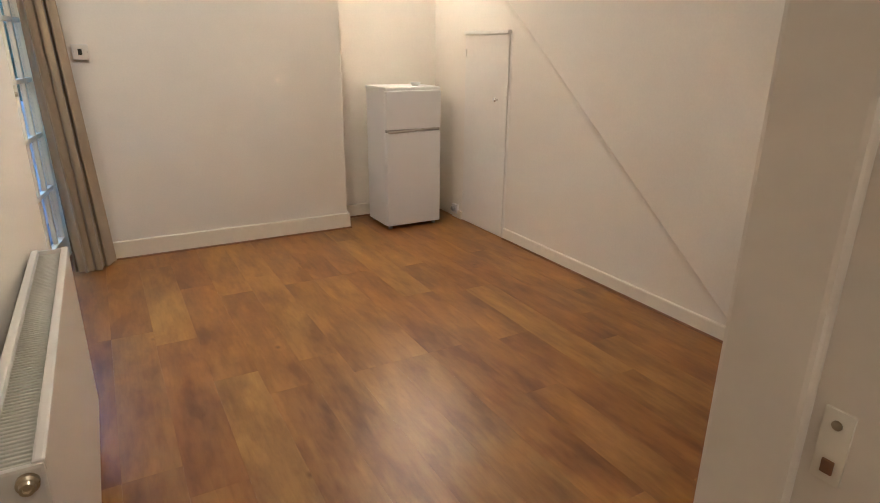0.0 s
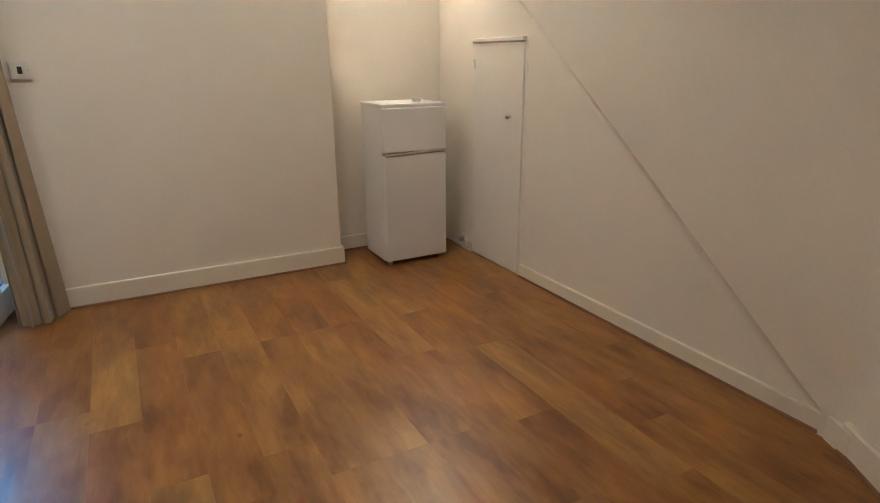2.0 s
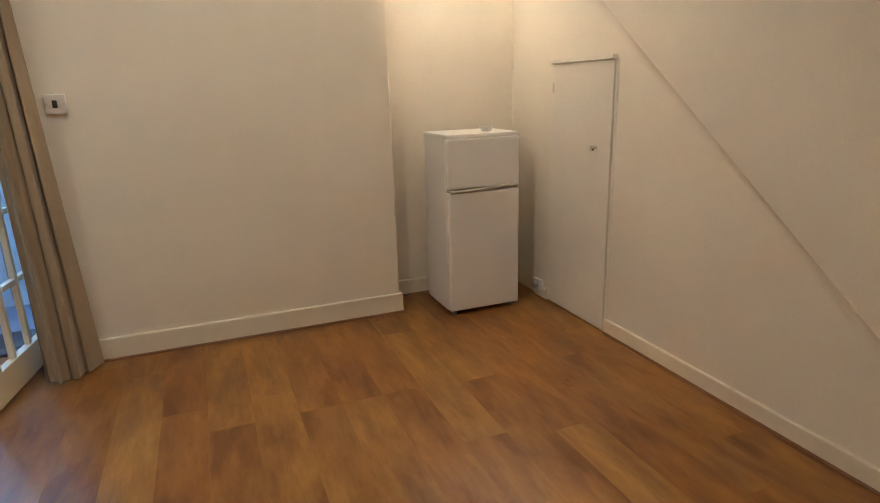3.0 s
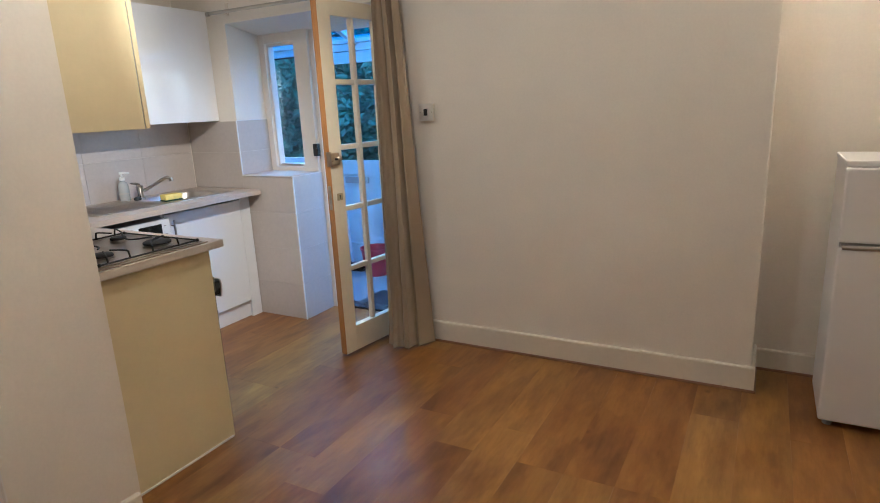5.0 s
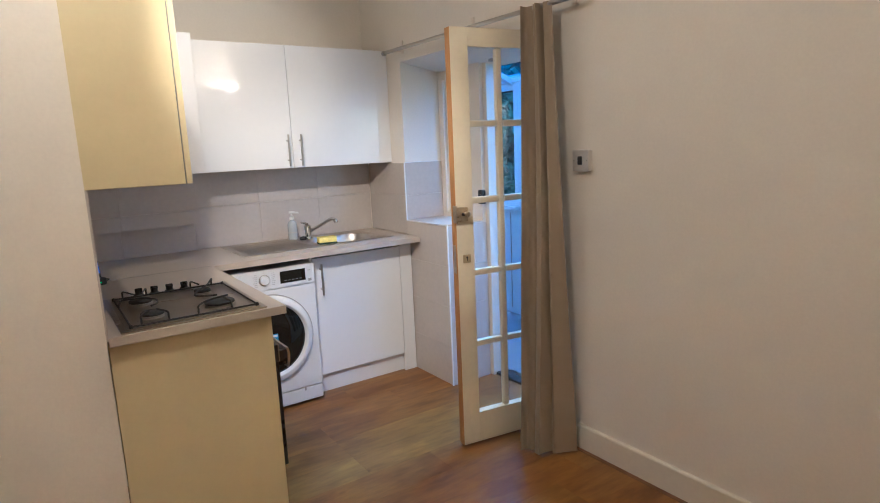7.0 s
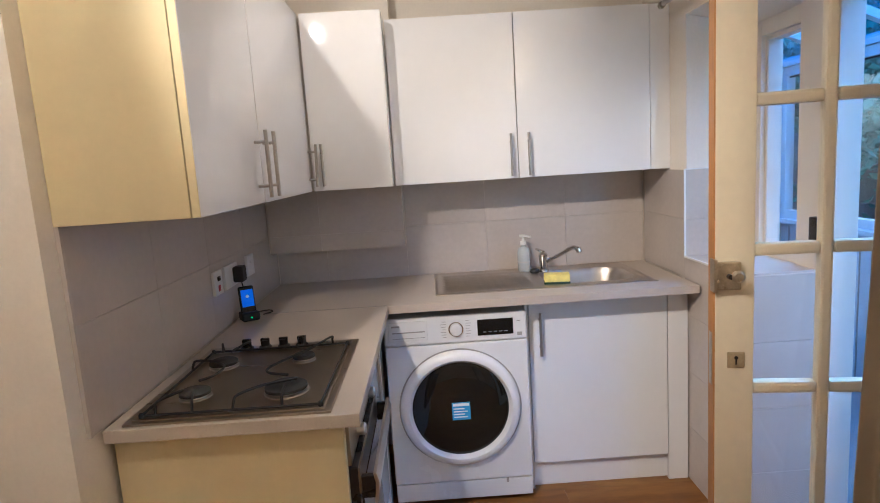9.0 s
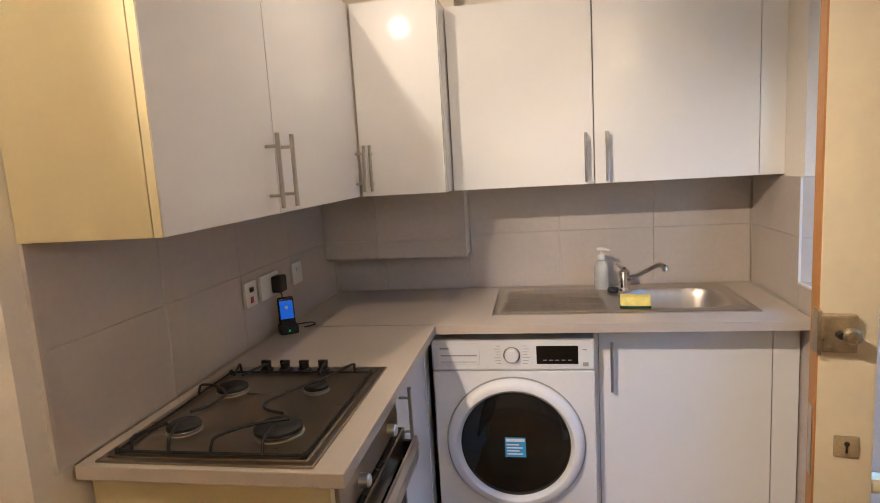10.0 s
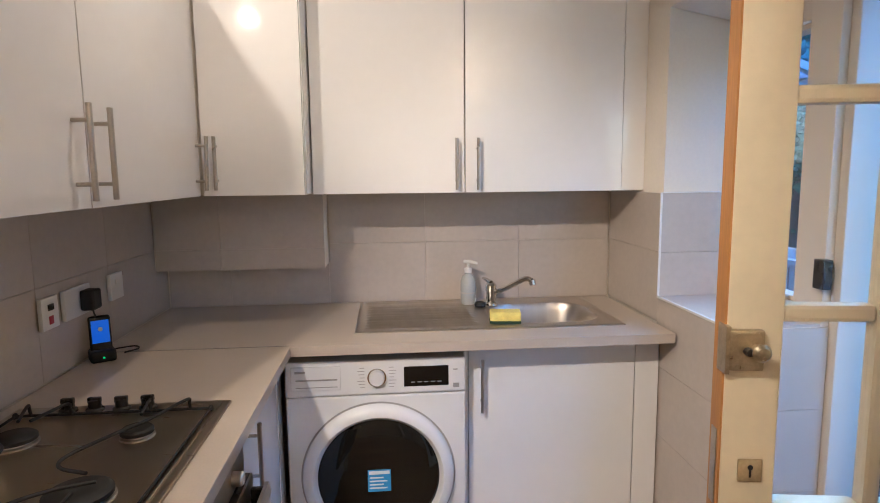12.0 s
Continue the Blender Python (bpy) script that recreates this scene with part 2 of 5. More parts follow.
def joined(bm, other):
    if bm is None:
        return other
    tmp = bpy.data.meshes.new("tmp")
    other.to_mesh(tmp)
    other.free()
    bm.from_mesh(tmp)
    bpy.data.meshes.remove(tmp)
    return bm


def moved(bm, m):
    bmesh.ops.transform(bm, matrix=m, verts=bm.verts[:])
    return bm


def prism(points, axis, a, b, bm=None):
    """A polygon of (u, v) pushed along an axis from a to b; u, v are the other two axes in order."""
    one = bmesh.new()
    rest = [k for k in range(3) if k != axis]
    rings = []
    for d in (a, b):
        ring = []
        for u, v in points:
            co = [0, 0, 0]
            co[axis], co[rest[0]], co[rest[1]] = d, u, v
            ring.append(one.verts.new(co))
        rings.append(ring)
    n = len(points)
    one.faces.new(rings[0])
    one.faces.new(rings[1][::-1])
    for k in range(n):
        one.faces.new((rings[0][k], rings[1][k], rings[1][(k + 1) % n], rings[0][(k + 1) % n]))
    bmesh.ops.recalc_face_normals(one, faces=one.faces[:])
    return joined(bm, one)


def lathe(profile, m=None, seg=28, bm=None):
    """A turned body: (radius, height) round z, then the pose m."""
    one = bmesh.new()
    rings = []
    for r, z in profile:
        if r < 1e-6:
            rings.append([one.verts.new((0, 0, z))])
        else:
            rings.append([one.verts.new((r * math.cos(2 * math.pi * k / seg), r * math.sin(2 * math.pi * k / seg), z)) for k in range(seg)])
    for a, b in zip(rings, rings[1:]):
        for k in range(seg):
            q = [a[k % len(a)], a[(k + 1) % len(a)], b[(k + 1) % len(b)], b[k % len(b)]]
            q = list(dict.fromkeys(q))
            if len(q) > 2:
                one.faces.new(q)
    for ring in (rings[0], rings[-1]):
        if len(ring) > 2:
            one.faces.new(ring)
    bmesh.ops.recalc_face_normals(one, faces=one.faces[:])
    if m is not None:
        moved(one, m)
    return joined(bm, one)


def rod(points, r, seg=10, bm=None):
    """A round bar along points."""
    one = bmesh.new()
    pts = [Vector(p) for p in points]
    rings, side = [], None
    for k, p in enumerate(pts):
        d = (pts[min(k + 1, len(pts) - 1)] - pts[max(k - 1, 0)]).normalized()
        if side is None:
            side = d.orthogonal().normalized()
        side = (side - d * side.dot(d)).normalized()
        up = d.cross(side)
        rr = r[k] if isinstance(r, (list, tuple)) else r
        rings.append([one.verts.new(p + rr * (math.cos(2 * math.pi * j / seg) * side + math.sin(2 * math.pi * j / seg) * up)) for j in range(seg)])
    for a, b in zip(rings, rings[1:]):
        for j in range(seg):
            one.faces.new((a[j], a[(j + 1) % seg], b[(j + 1) % seg], b[j]))
    one.faces.new(rings[0][::-1])
    one.faces.new(rings[-1])
    bmesh.ops.recalc_face_normals(one, faces=one.faces[:])
    return joined(bm, one)


def curve_points(points, steps=8):
    """A smooth line through points."""
    p = [Vector(q) for q in points]
    p = [2 * p[0] - p[1]] + p + [2 * p[-1] - p[-2]]
    out = []
    for k in range(1, len(p) - 2):
        a, b, c, d = p[k - 1:k + 3]
        for j in range(steps):
            t = j / steps
            out.append(0.5 * (2 * b + (c - a) * t + (2 * a - 5 * b + 4 * c - d) * t * t + (3 * b - a - 3 * c + d) * t ** 3))
    return out + [p[-2]]


def world_of(ob):
    m = ob.matrix_basis.copy()
    return m if ob.parent is None else world_of(ob.parent) @ ob.matrix_parent_inverse @ m


def mesh_of(name, bm, mat):
    me = bpy.data.meshes.new(name)
    bm.to_mesh(me)
    bm.free()
    me.materials.append(mat)
    me.set_sharp_from_angle(angle=radians(38))
    for p in me.polygons:
        p.use_smooth = p.area < 0.0015
    return me


def part(name, bm, mat, parent=None, label=""):
    """One mesh, drawn in the world's metres, under a thing or a part."""
    ob = new(name, mesh_of(name, bm, mat))
    if parent is not None:
        ob.parent = parent
        ob.matrix_parent_inverse = world_of(parent).inverted()
    return tagged(ob, label)


def thing(name, base, label, category, group=""):
    ob = new(name)
    ob.empty_display_size = 0.1
    ob.matrix_basis = Matrix.Translation(base)
    return tagged(ob, label, category, group)


def piece(name, me, parent, m):
    """A small repeated piece on shared mesh data."""
    ob = new(name, me)
    ob.parent = parent
    ob.matrix_parent_inverse = world_of(parent).inverted()
    ob.matrix_basis = m
    return ob


def structure(name, bm, mat, label, category=""):
    return tagged(part(name, bm, mat), label, category, "", "structure")


def bar_handle(name, parent, foot_a, foot_b, out, length, r=0.006):
    """A bar handle on two posts; out: the way from the door to the bar."""
    a, b, o = Vector(foot_a), Vector(foot_b), Vector(out)
    d = (b - a).normalized()
    mid = (a + b) / 2 + o
    bm = rod([mid - d * length / 2, mid + d * length / 2], r, 12)
    for f in (a, b):
        bm = rod([f, f + o], r * 0.75, 8, bm)
    return part(name, bm, M_NICKEL, parent, "brushed nickel bar handle")

# ---- structure ----
CEIL = 2.72
WX, EX, KX = -0.46, 2.475, -2.19          # radiator wall, stair wall, sink wall
NY, AY, SY = 4.69, 4.985, 2.80            # chimney face, alcove back, hob wall

wall_west = structure("wall_west", prism([(-0.56, 0.33), (WX, 0.33), (WX, 1.40), (-0.408, SY), (-0.56, SY)], 2, 0, CEIL), M_WALL, "off-white painted plaster wall behind the radiator", "wall")
wall_hob = structure("wall_hob", box(-2.29, -0.56, 2.70, SY, 0, CEIL), M_WALL, "off-white plaster wall behind the hob", "wall")
wall_sink = structure("wall_sink", box(-2.29, KX, SY, 5.06, 0, CEIL), M_WALL, "off-white plaster wall behind the sink", "wall")
bm = box(KX, -1.70, 4.675, 5.06, 0, CEIL)
bm = box(-1.70, -1.25, 4.675, 5.06, 0, 0.992, 0, bm)
bm = prism([(4.675, 1.99), (5.06, 1.915), (5.06, CEIL), (4.675, CEIL)], 0, -1.70, -0.42, bm)
bm = box(-0.42, 1.497, NY, 5.06, 0, CEIL, 0.006, bm)
bm = box(1.497, 2.575, AY, 5.085, 0, CEIL, 0, bm)
wall_north = structure("wall_north", bm, M_WALL, "off-white plaster wall with chimney breast and deep garden door recess", "wall")
wall_east = structure("wall_east", box(EX, 2.575, 1.60, AY, 0, CEIL), M_WALL, "off-white plaster wall under the stairs", "wall")
bm = bmesh.new()
strips = []
for k in range(9):
    s = k / 8
    strips.append([bm.verts.new((EX + 0.001 - 0.028 * s ** 3.6, y, z - 0.13 * (1 - s))) for y, z in ((1.70, 0.022), (4.985, 2.607))])
strips.append([bm.verts.new((2.448, y, CEIL)) for y in (1.70, 4.985)])
for a, b in zip(strips, strips[1:]):
    bm.faces.new((a[0], a[1], b[1], b[0]))
bm.faces.new([s[0] for s in strips] + [bm.verts.new((EX + 0.001, 1.70, CEIL))])
bmesh.ops.recalc_face_normals(bm, faces=bm.faces[:])
corner, arc = Vector((2.448, 1.70)), []
for k in range(9):
    s = k / 8
    a = corner + Vector((0, 0.10)) * (1 - s)
    b = corner + Vector((-0.0523, -0.0852)) * s
    arc.append(tuple(a * (1 - s) + b * s))
bm = prism(arc + [(1.654, 0.43), (1.76, 0.36), (2.575, 1.60), (2.475, 1.80)], 2, 0, CEIL, bm)
wall_stair = structure("wall_stair", bm, M_WALL, "painted sloping stair side standing proud of the wall", "wall")
bm = box(0.31, 1.76, 0.355, 0.455, 0, CEIL)
bm = box(-0.46, 0.31, 0.355, 0.455, 2.06, CEIL, 0, bm)
wall_south = structure("wall_south", bm, M_WALL, "off-white plaster wall with the doorway to the hall", "wall")
bm = box(-0.66, -0.56, -1.3, 0.33, 0, CEIL)
bm = box(-0.66, 1.3, -1.4, -1.3, 0, CEIL, 0, bm)
bm = box(1.2, 1.3, -1.3, 0.33, 0, CEIL, 0, bm)
hall = structure("wall_hall", bm, M_WALL, "plain off-white hall walls outside the room", "wall")
ceiling = structure("ceiling", box(-2.29, 2.575, -1.4, 5.085, CEIL, CEIL + 0.1), M_CEIL, "flat white painted ceiling", "ceiling")
floor = structure("floor", box(-0.56, 1.3, -1.4, 0.33, -0.12, -0.0125, 0, prism([(-0.56, 0.33), (1.65, 0.33), (2.575, 1.6), (2.575, 5.06), (-2.29, 5.06), (-2.29, 2.7), (-0.56, 2.7)], 2, -0.12, -0.0125)), M_SLAB, "warm brown oak plank floor with knots", "floor")

boxing = structure("pipe_boxing", box(KX, -2.056, SY, 3.459, 1.076, CEIL), M_WALL, "square boxing round pipes, tiled low down", "boxing")

# skirting with a thin brown bead at its foot


def skirting(name, points, height, thick, label, bead=True):
    """A moulded board along a line on the floor; its back is to the left of the way."""
    def run(profile):
        out = bmesh.new()
        rings = []
        pts = [Vector((*p, 0)) for p in points]
        for k, p in enumerate(pts):
            a = (pts[k] - pts[k - 1]).normalized() if k else (pts[1] - pts[0]).normalized()
            b = (pts[k + 1] - pts[k]).normalized() if k + 1 < len(pts) else a
            na, nb = Vector((a.y, -a.x, 0)), Vector((b.y, -b.x, 0))
            n = (na + nb) / (1 + na.dot(nb))
            rings.append([out.verts.new(p + n * o + Vector((0, 0, z))) for o, z in profile])
        c = len(profile)
        for r, q in zip(rings, rings[1:]):
            for k in range(c):
                out.faces.new((r[k], q[k], q[(k + 1) % c], r[(k + 1) % c]))
        out.faces.new(rings[0])
        out.faces.new(rings[-1][::-1])
        bmesh.ops.recalc_face_normals(out, faces=out.faces[:])
        return out
    h = height
    ob = structure(name, run([(0, 0), (thick, 0), (thick, h - 0.006), (thick * 0.82, h - 0.001), (thick * 0.6, h), (0, h)]), M_TRIM, label, "skirting board")
    if bead:
        part("bead", run([(thick - 0.001, 0), (thick + 0.009, 0), (thick + 0.008, 0.006), (thick + 0.004, 0.011), (thick - 0.001, 0.012)]), M_BEAD, ob, "thin brown quadrant bead")
    return ob


skirting("baseboard_1", [(-0.40, NY), (1.497, NY), (1.497, AY)], 0.128, 0.018, "cream painted skirting along the chimney breast")
skirting("baseboard_2", [(1.516, AY), (EX, AY)], 0.112, 0.018, "cream painted skirting in the fridge alcove")
skirting("baseboard_3", [(EX, 3.835), (EX, 1.72)], 0.088, 0.016, "low cream skirting below the stair wall")
skirting("baseboard_4", [(2.432, 1.69), (1.654, 0.43)], 0.125, 0.022, "thick cream skirting on the slanting wall")
skirting("baseboard_5", [(EX, 4.62), (EX, 4.47)], 0.07, 0.016, "short low cream skirting beside the cupboard", False)
skirting("baseboard_6", [(WX, 0.44), (WX, 1.40), (-0.409, 2.79)], 0.115, 0.018, "cream painted skirting below the radiator")
bm = prism([(2.462, 1.745), (2.40, 1.64), (2.385, 1.66), (2.44, 1.77)], 2, 0, 0.1)
structure("trim_1", bm, M_TRIM, "chipped painted end of the stair skirting", "skirting board")

# doorway to the hall
door_frame = thing("door_frame", (0.30, 0.40, 0), "white gloss painted timber door lining with an overpainted strike plate", "door frame")
bm = box(0.295, 0.325, 0.295, 0.465, 0.0, 2.06, 0.004)
part("jamb", bm, M_JAMB, door_frame)
part("jamb", box(-0.49, -0.448, 0.295, 0.465, 0.0, 2.06, 0.004), M_JAMB, door_frame)
part("head", box(-0.448, 0.295, 0.295, 0.465, 2.03, 2.06, 0.003), M_JAMB, door_frame)
part("stop", box(0.28, 0.2965, 0.391, 0.467, 0.0, 2.03, 0.005), M_JAMB, door_frame)
strike = part("strike_plate", box(0.2925, 0.2955, 0.361, 0.383, 1.106, 1.168, 0.001), M_TRIM, door_frame, "pale overpainted strike plate")
part("bolt_hole", box(0.2905, 0.2928, 0.367, 0.376, 1.114, 1.126, 0.001), M_BEAD, strike, "dark latch hole")
part("screw", lathe([(0, 0), (0.004, 0), (0.004, 0.001), (0, 0.0015)], pose(0.2925, 0.372, 1.156, 0, -90, 0), 10), M_BRASS, strike)


# ---- cupboard door under the stairs ----
cd = thing("cupboard_door", (2.45, 4.15, 0), "cream painted flush understairs cupboard door, shut", "cupboard door")
part("leaf", box(2.462, 2.476, 3.8626, 4.4454, 0.012, 1.517, 0.003), M_CUPBOARD, cd)
part("lintel", box(2.444, 2.476, 3.855, 4.455, 1.520, 1.545, 0.003), M_CUPBOARD, cd)
part("jamb", box(2.4725, 2.476, 4.446, 4.470, 0, 1.52, 0.002), M_CUPBOARD, cd)
part("jamb", box(2.4725, 2.476, 3.838, 3.862, 0, 1.52, 0.002), M_CUPBOARD, cd)
part("knob", lathe([(0, 0), (0.008, 0), (0.007, 0.012), (0.014, 0.02), (0.016, 0.028), (0.012, 0.034), (0, 0.036)], pose(2.462, 3.985, 1.055, 0, -90, 0), 18), M_CHROME, cd, "small round chrome knob")
for z in (1.35, 0.2):
    part("hinge", box(2.453, 2.460, 4.432, 4.448, z, z + 0.06, 0.001), M_CUPBOARD, cd)

so = thing("wall_outlet", (2.455, 4.58, 0), "white low wall outlet box with a dark round plug", "outlet")
part("plate", box(2.452, 2.476, 4.53, 4.62, 0.035, 0.115, 0.004), M_PLASTIC, so)
part("plug", lathe([(0, 0), (0.02, 0), (0.02, 0.022), (0.014, 0.028), (0, 0.028)], pose(2.452, 4.575, 0.078, 0, -90, 0), 18), M_GREYPL, so, "dark grey plug")

# ---- fridge freezer ----
fr = thing("fridge_freezer", (2.0, 4.66, 0), "small white two-door fridge freezer standing in the alcove", "fridge freezer")
part("cabinet", box(1.762, 2.238, 4.505, 4.855, 0.025, 1.118, 0.006), M_FRIDGE, fr)
part("top_panel", box(1.758, 2.242, 4.468, 4.86, 1.106, 1.130, 0.006), M_FRIDGE, fr)
fd = part("freezer_door", box(1.760, 2.240, 4.455, 4.500, 0.808, 1.104, 0.011, None, 3), M_FRIDGE, fr)
ld = part("fridge_door", box(1.760, 2.240, 4.455, 4.500, 0.030, 0.786, 0.011, None, 3), M_FRIDGE, fr)
hp = [(1.775 + 0.45 * k / 10, 4.458 - 0.006 * math.sin(math.pi * k / 10), 0.797 - 0.008 * math.cos(math.pi * k / 10)) for k in range(11)]
part("grip", rod(hp, 0.010, 10), M_NICKEL, fr, "grey curved grip between the doors")
part("gasket", box(1.768, 2.232, 4.468, 4.506, 0.779, 0.815), M_GREYPL, fr, "grey door seal gap")
for x in (1.80, 2.20):
    for y in (4.50, 4.82):
        part("foot", lathe([(0.018, 0), (0.018, 0.02), (0.012, 0.026)], pose(x, y, 0), 12), M_GREYPL, fr)
dish = tagged(part("dish", lathe([(0.0, 0.0), (0.030, 0.0), (0.040, 0.024), (0.043, 0.028), (0.038, 0.026), (0.028, 0.005), (0, 0.004)], pose(2.085, 4.60, 1.130), 24), M_PLASTIC), "small white plastic dish on top of the fridge", "dish")

# ---- radiator ----
rad = thing("radiator", (-0.36, 1.77, 0), "white double panel radiator on the wall", "radiator")
Y0, Y1, R0, R1 = 1.17, 2.37, 0.20, 0.795
for x0, x1, n in ((-0.328, -0.314, "front_panel"), (-0.408, -0.394, "back_panel")):
    part(n, box(x0, x1, Y0, Y1, R0, R1 - 0.005, 0.004), M_RAD, rad)
bm = box(-0.394, -0.328, Y0 + 0.01, Y1 - 0.01, R1 - 0.018, R1 - 0.012)
k = Y0 + 0.02
while k < Y1 - 0.02:
    bm = box(-0.390, -0.332, k, k + 0.005, R1 - 0.017, R1 - 0.009, 0, bm)
    k += 0.0125
part("top_grille", bm, M_RADIN, rad, "grey slotted top grille")
for y0, y1 in ((Y0 - 0.004, Y0 + 0.008), (Y1 - 0.008, Y1 + 0.004)):
    part("end_panel", box(-0.410, -0.312, y0, y1, R0 + 0.01, R1 + 0.001, 0.006), M_RAD, rad)
for x in (-0.330, -0.412):
    part("top_rail", box(x, x + 0.020, Y0, Y1, R1 - 0.016, R1 + 0.005, 0.005), M_RAD, rad)
part("blanking_plug", lathe([(0, 0), (0.017, 0), (0.017, 0.008), (0.012, 0.012), (0.011, 0.022), (0.006, 0.022), (0.006, 0.016), (0, 0.016)], pose(-0.338, Y0 - 0.004, 0.769, 90, 0, 0), 20), M_BRASS, rad, "dull brass plug")
for y in (Y0 + 0.03, Y1 - 0.03):
    part("pipe", rod([(-0.362, y, R0 + 0.01), (-0.362, y, 0.0)], 0.008), M_RAD, rad)
for y in (1.4, 2.1):
    part("bracket", box(-0.462, -0.405, y, y + 0.04, 0.28, 0.72, 0.003), M_RAD, rad)

# ---- switch ----
sw = thing("fused_switch", (-0.21, NY, 1.37), "chrome square fused switch box on the wall", "switch")
part("box", box(-0.252, -0.166, NY - 0.024, NY, 1.329, 1.417, 0.003), M_SWITCH, sw)
part("plate", box(-0.255, -0.163, NY - 0.029, NY - 0.0235, 1.326, 1.420, 0.002), M_SWITCH, sw)
part("rocker", box(-0.222, -0.200, NY - 0.034, NY - 0.028, 1.355, 1.392, 0.002), M_BLACK, sw, "black rocker")
for x in (-0.246, -0.172):
    part("screw", lathe([(0, 0), (0.003, 0), (0.003, 0.001), (0, 0.0015)], pose(x, NY - 0.029, 1.373, 90, 0, 0), 8), M_NICKEL, sw)

# ---- curtain and rod ----
cr = thing("curtain_rod", (-0.95, 4.60, 2.045), "slim metal curtain rod over the garden door", "curtain rod")
part("rod", rod([(-1.74, 4.60, 2.047), (-0.17, 4.60, 2.040)], 0.011, 12), M_NICKEL, cr)
for x in (-1.74, -0.17):
    part("finial", lathe([(0, 0), (0.014, 0), (0.016, 0.01), (0.014, 0.02), (0, 0.022)], pose(x + (0.011 if x > -1 else -0.011), 4.60, 2.045, 0, 90 if x > -1 else -90, 0), 14), M_NICKEL, cr)
for x in (-1.66, -0.95, -0.25):
    part("bracket", rod([(x, 4.60, 2.043), (x, 4.68, 2.05)], 0.006, 8, box(x - 0.012, x + 0.012, 4.668, 4.677 if x < -0.42 else NY, 2.03, 2.11, 0.002)), M_JAMB, cr)


def curtain_mesh():
    bm = bmesh.new()
    rows, cols, thick = 36, 130, 0.003
    grid = []
    for i in range(rows + 1):
        t = i / rows
        z = 2.05 - t * (2.05 - 0.012)
        flare = t ** 1.5
        line = []
        for j in range(cols + 1):
            u = j / cols
            x = (-0.492 + 0.037 * flare) * (1 - u) + (-0.307 + 0.097 * t) * u
            y = 4.585 * (1 - flare) + (4.47 + 0.02 * u + 0.145 * max(0.0, (u - 0.55) / 0.45) ** 1.4) * flare
            ph = 2 * math.pi * (2.7 * u + 0.10 * math.sin(3.0 * t + 5 * u))
            main = min(1.0, max(0.0, (0.70 - u) / 0.08))
            x += 0.008 * math.sin(2 * ph + 0.6) * main
            y += (0.030 * math.sin(ph + 0.5) + 0.010 * math.sin(2.7 * ph)) * main
            y += (0.062 - 0.015 * t) * math.exp(-((u - 0.70) / 0.05) ** 2)
            y += 0.010 * math.sin(14 * u + 1.0) * (1 - main)
            y += 0.004 * noise.noise((u * 7, t * 4, 1.3)) * (0.4 + t)
            line.append(Vector((x, y, z)))
        grid.append(line)
    front, back = [], []
    for i in range(rows + 1):
        fl, bl = [], []
        for j in range(cols + 1):
            d = grid[i][min(j + 1, cols)] - grid[i][max(j - 1, 0)]
            n = Vector((-d.y, d.x, 0)).normalized() * thick / 2
            fl.append(bm.verts.new(grid[i][j] - n))
            bl.append(bm.verts.new(grid[i][j] + n))
        front.append(fl)
        back.append(bl)
    for i in range(rows):
        for j in range(cols):
            bm.faces.new((front[i][j], front[i + 1][j], front[i + 1][j + 1], front[i][j + 1]))
            bm.faces.new((back[i][j], back[i][j + 1], back[i + 1][j + 1], back[i + 1][j]))
        for j in (0, cols):
            bm.faces.new((front[i][j], back[i][j], back[i + 1][j], front[i + 1][j]))
    for i in (0, rows):
        for j in range(cols):
            bm.faces.new((front[i][j], front[i][j + 1], back[i][j + 1], back[i][j]))
    bmesh.ops.recalc_face_normals(bm, faces=bm.faces[:])
    return bm


curtain = thing("curtain", (-0.35, 4.52, 0.01), "taupe cloth curtain drawn aside, hanging to the floor", "curtain")
part("cloth", curtain_mesh(), M_CURTAIN, curtain)

# ---- garden window and door frame ----
win = tagged(new("window_1"), "white timber casement window over the tiled ledge", "window", "", "structure")
win.matrix_basis = Matrix.Translation((-1.5, 5.0, 1.0))
bm = box(-1.70, -1.648, 4.955, 5.045, 0.992, 1.96, 0.004)
bm = box(-1.648, -1.372, 4.955, 5.045, 1.875, 1.96, 0.004, bm)
bm = box(-1.648, -1.372, 4.955, 5.045, 0.992, 1.03, 0.004, bm)
part("window_frame", bm, M_JAMB, win)
bm = box(-1.648, -1.632, 4.975, 5.03, 1.03, 1.875, 0.004)
bm = box(-1.388, -1.372, 4.975, 5.03, 1.03, 1.875, 0.004, bm)
bm = box(-1.632, -1.388, 4.975, 5.03, 1.03, 1.048, 0.004, bm)
bm = box(-1.632, -1.388, 4.975, 5.03, 1.858, 1.875, 0.004, bm)
part("sash", bm, M_JAMB, win)
pane = part("pane", box(-1.636, -1.384, 5.000, 5.004, 1.05, 1.86), M_GLASS, win)
pane.visible_shadow = False
part("stay", rod([(-1.60, 4.965, 1.048), (-1.42, 4.962, 1.044)], 0.005, 8), M_NICKEL, win, "metal casement stay")
gf = tagged(new("door_frame_garden"), "white timber frame of the garden door", "door frame", "", "structure")
gf.matrix_basis = Matrix.Translation((-0.85, 5.0, 0))
part("post", box(-1.372, -1.250, 4.94, 5.06, 0.992, 2.0, 0.004), M_JAMB, gf)
part("post", box(-1.2495, -1.215, 4.965, 5.06, 0, 2.0, 0.004), M_JAMB, gf)
part("post", box(-0.462, -0.418, 4.955, 5.06, 0, 1.97, 0.004), M_JAMB, gf)
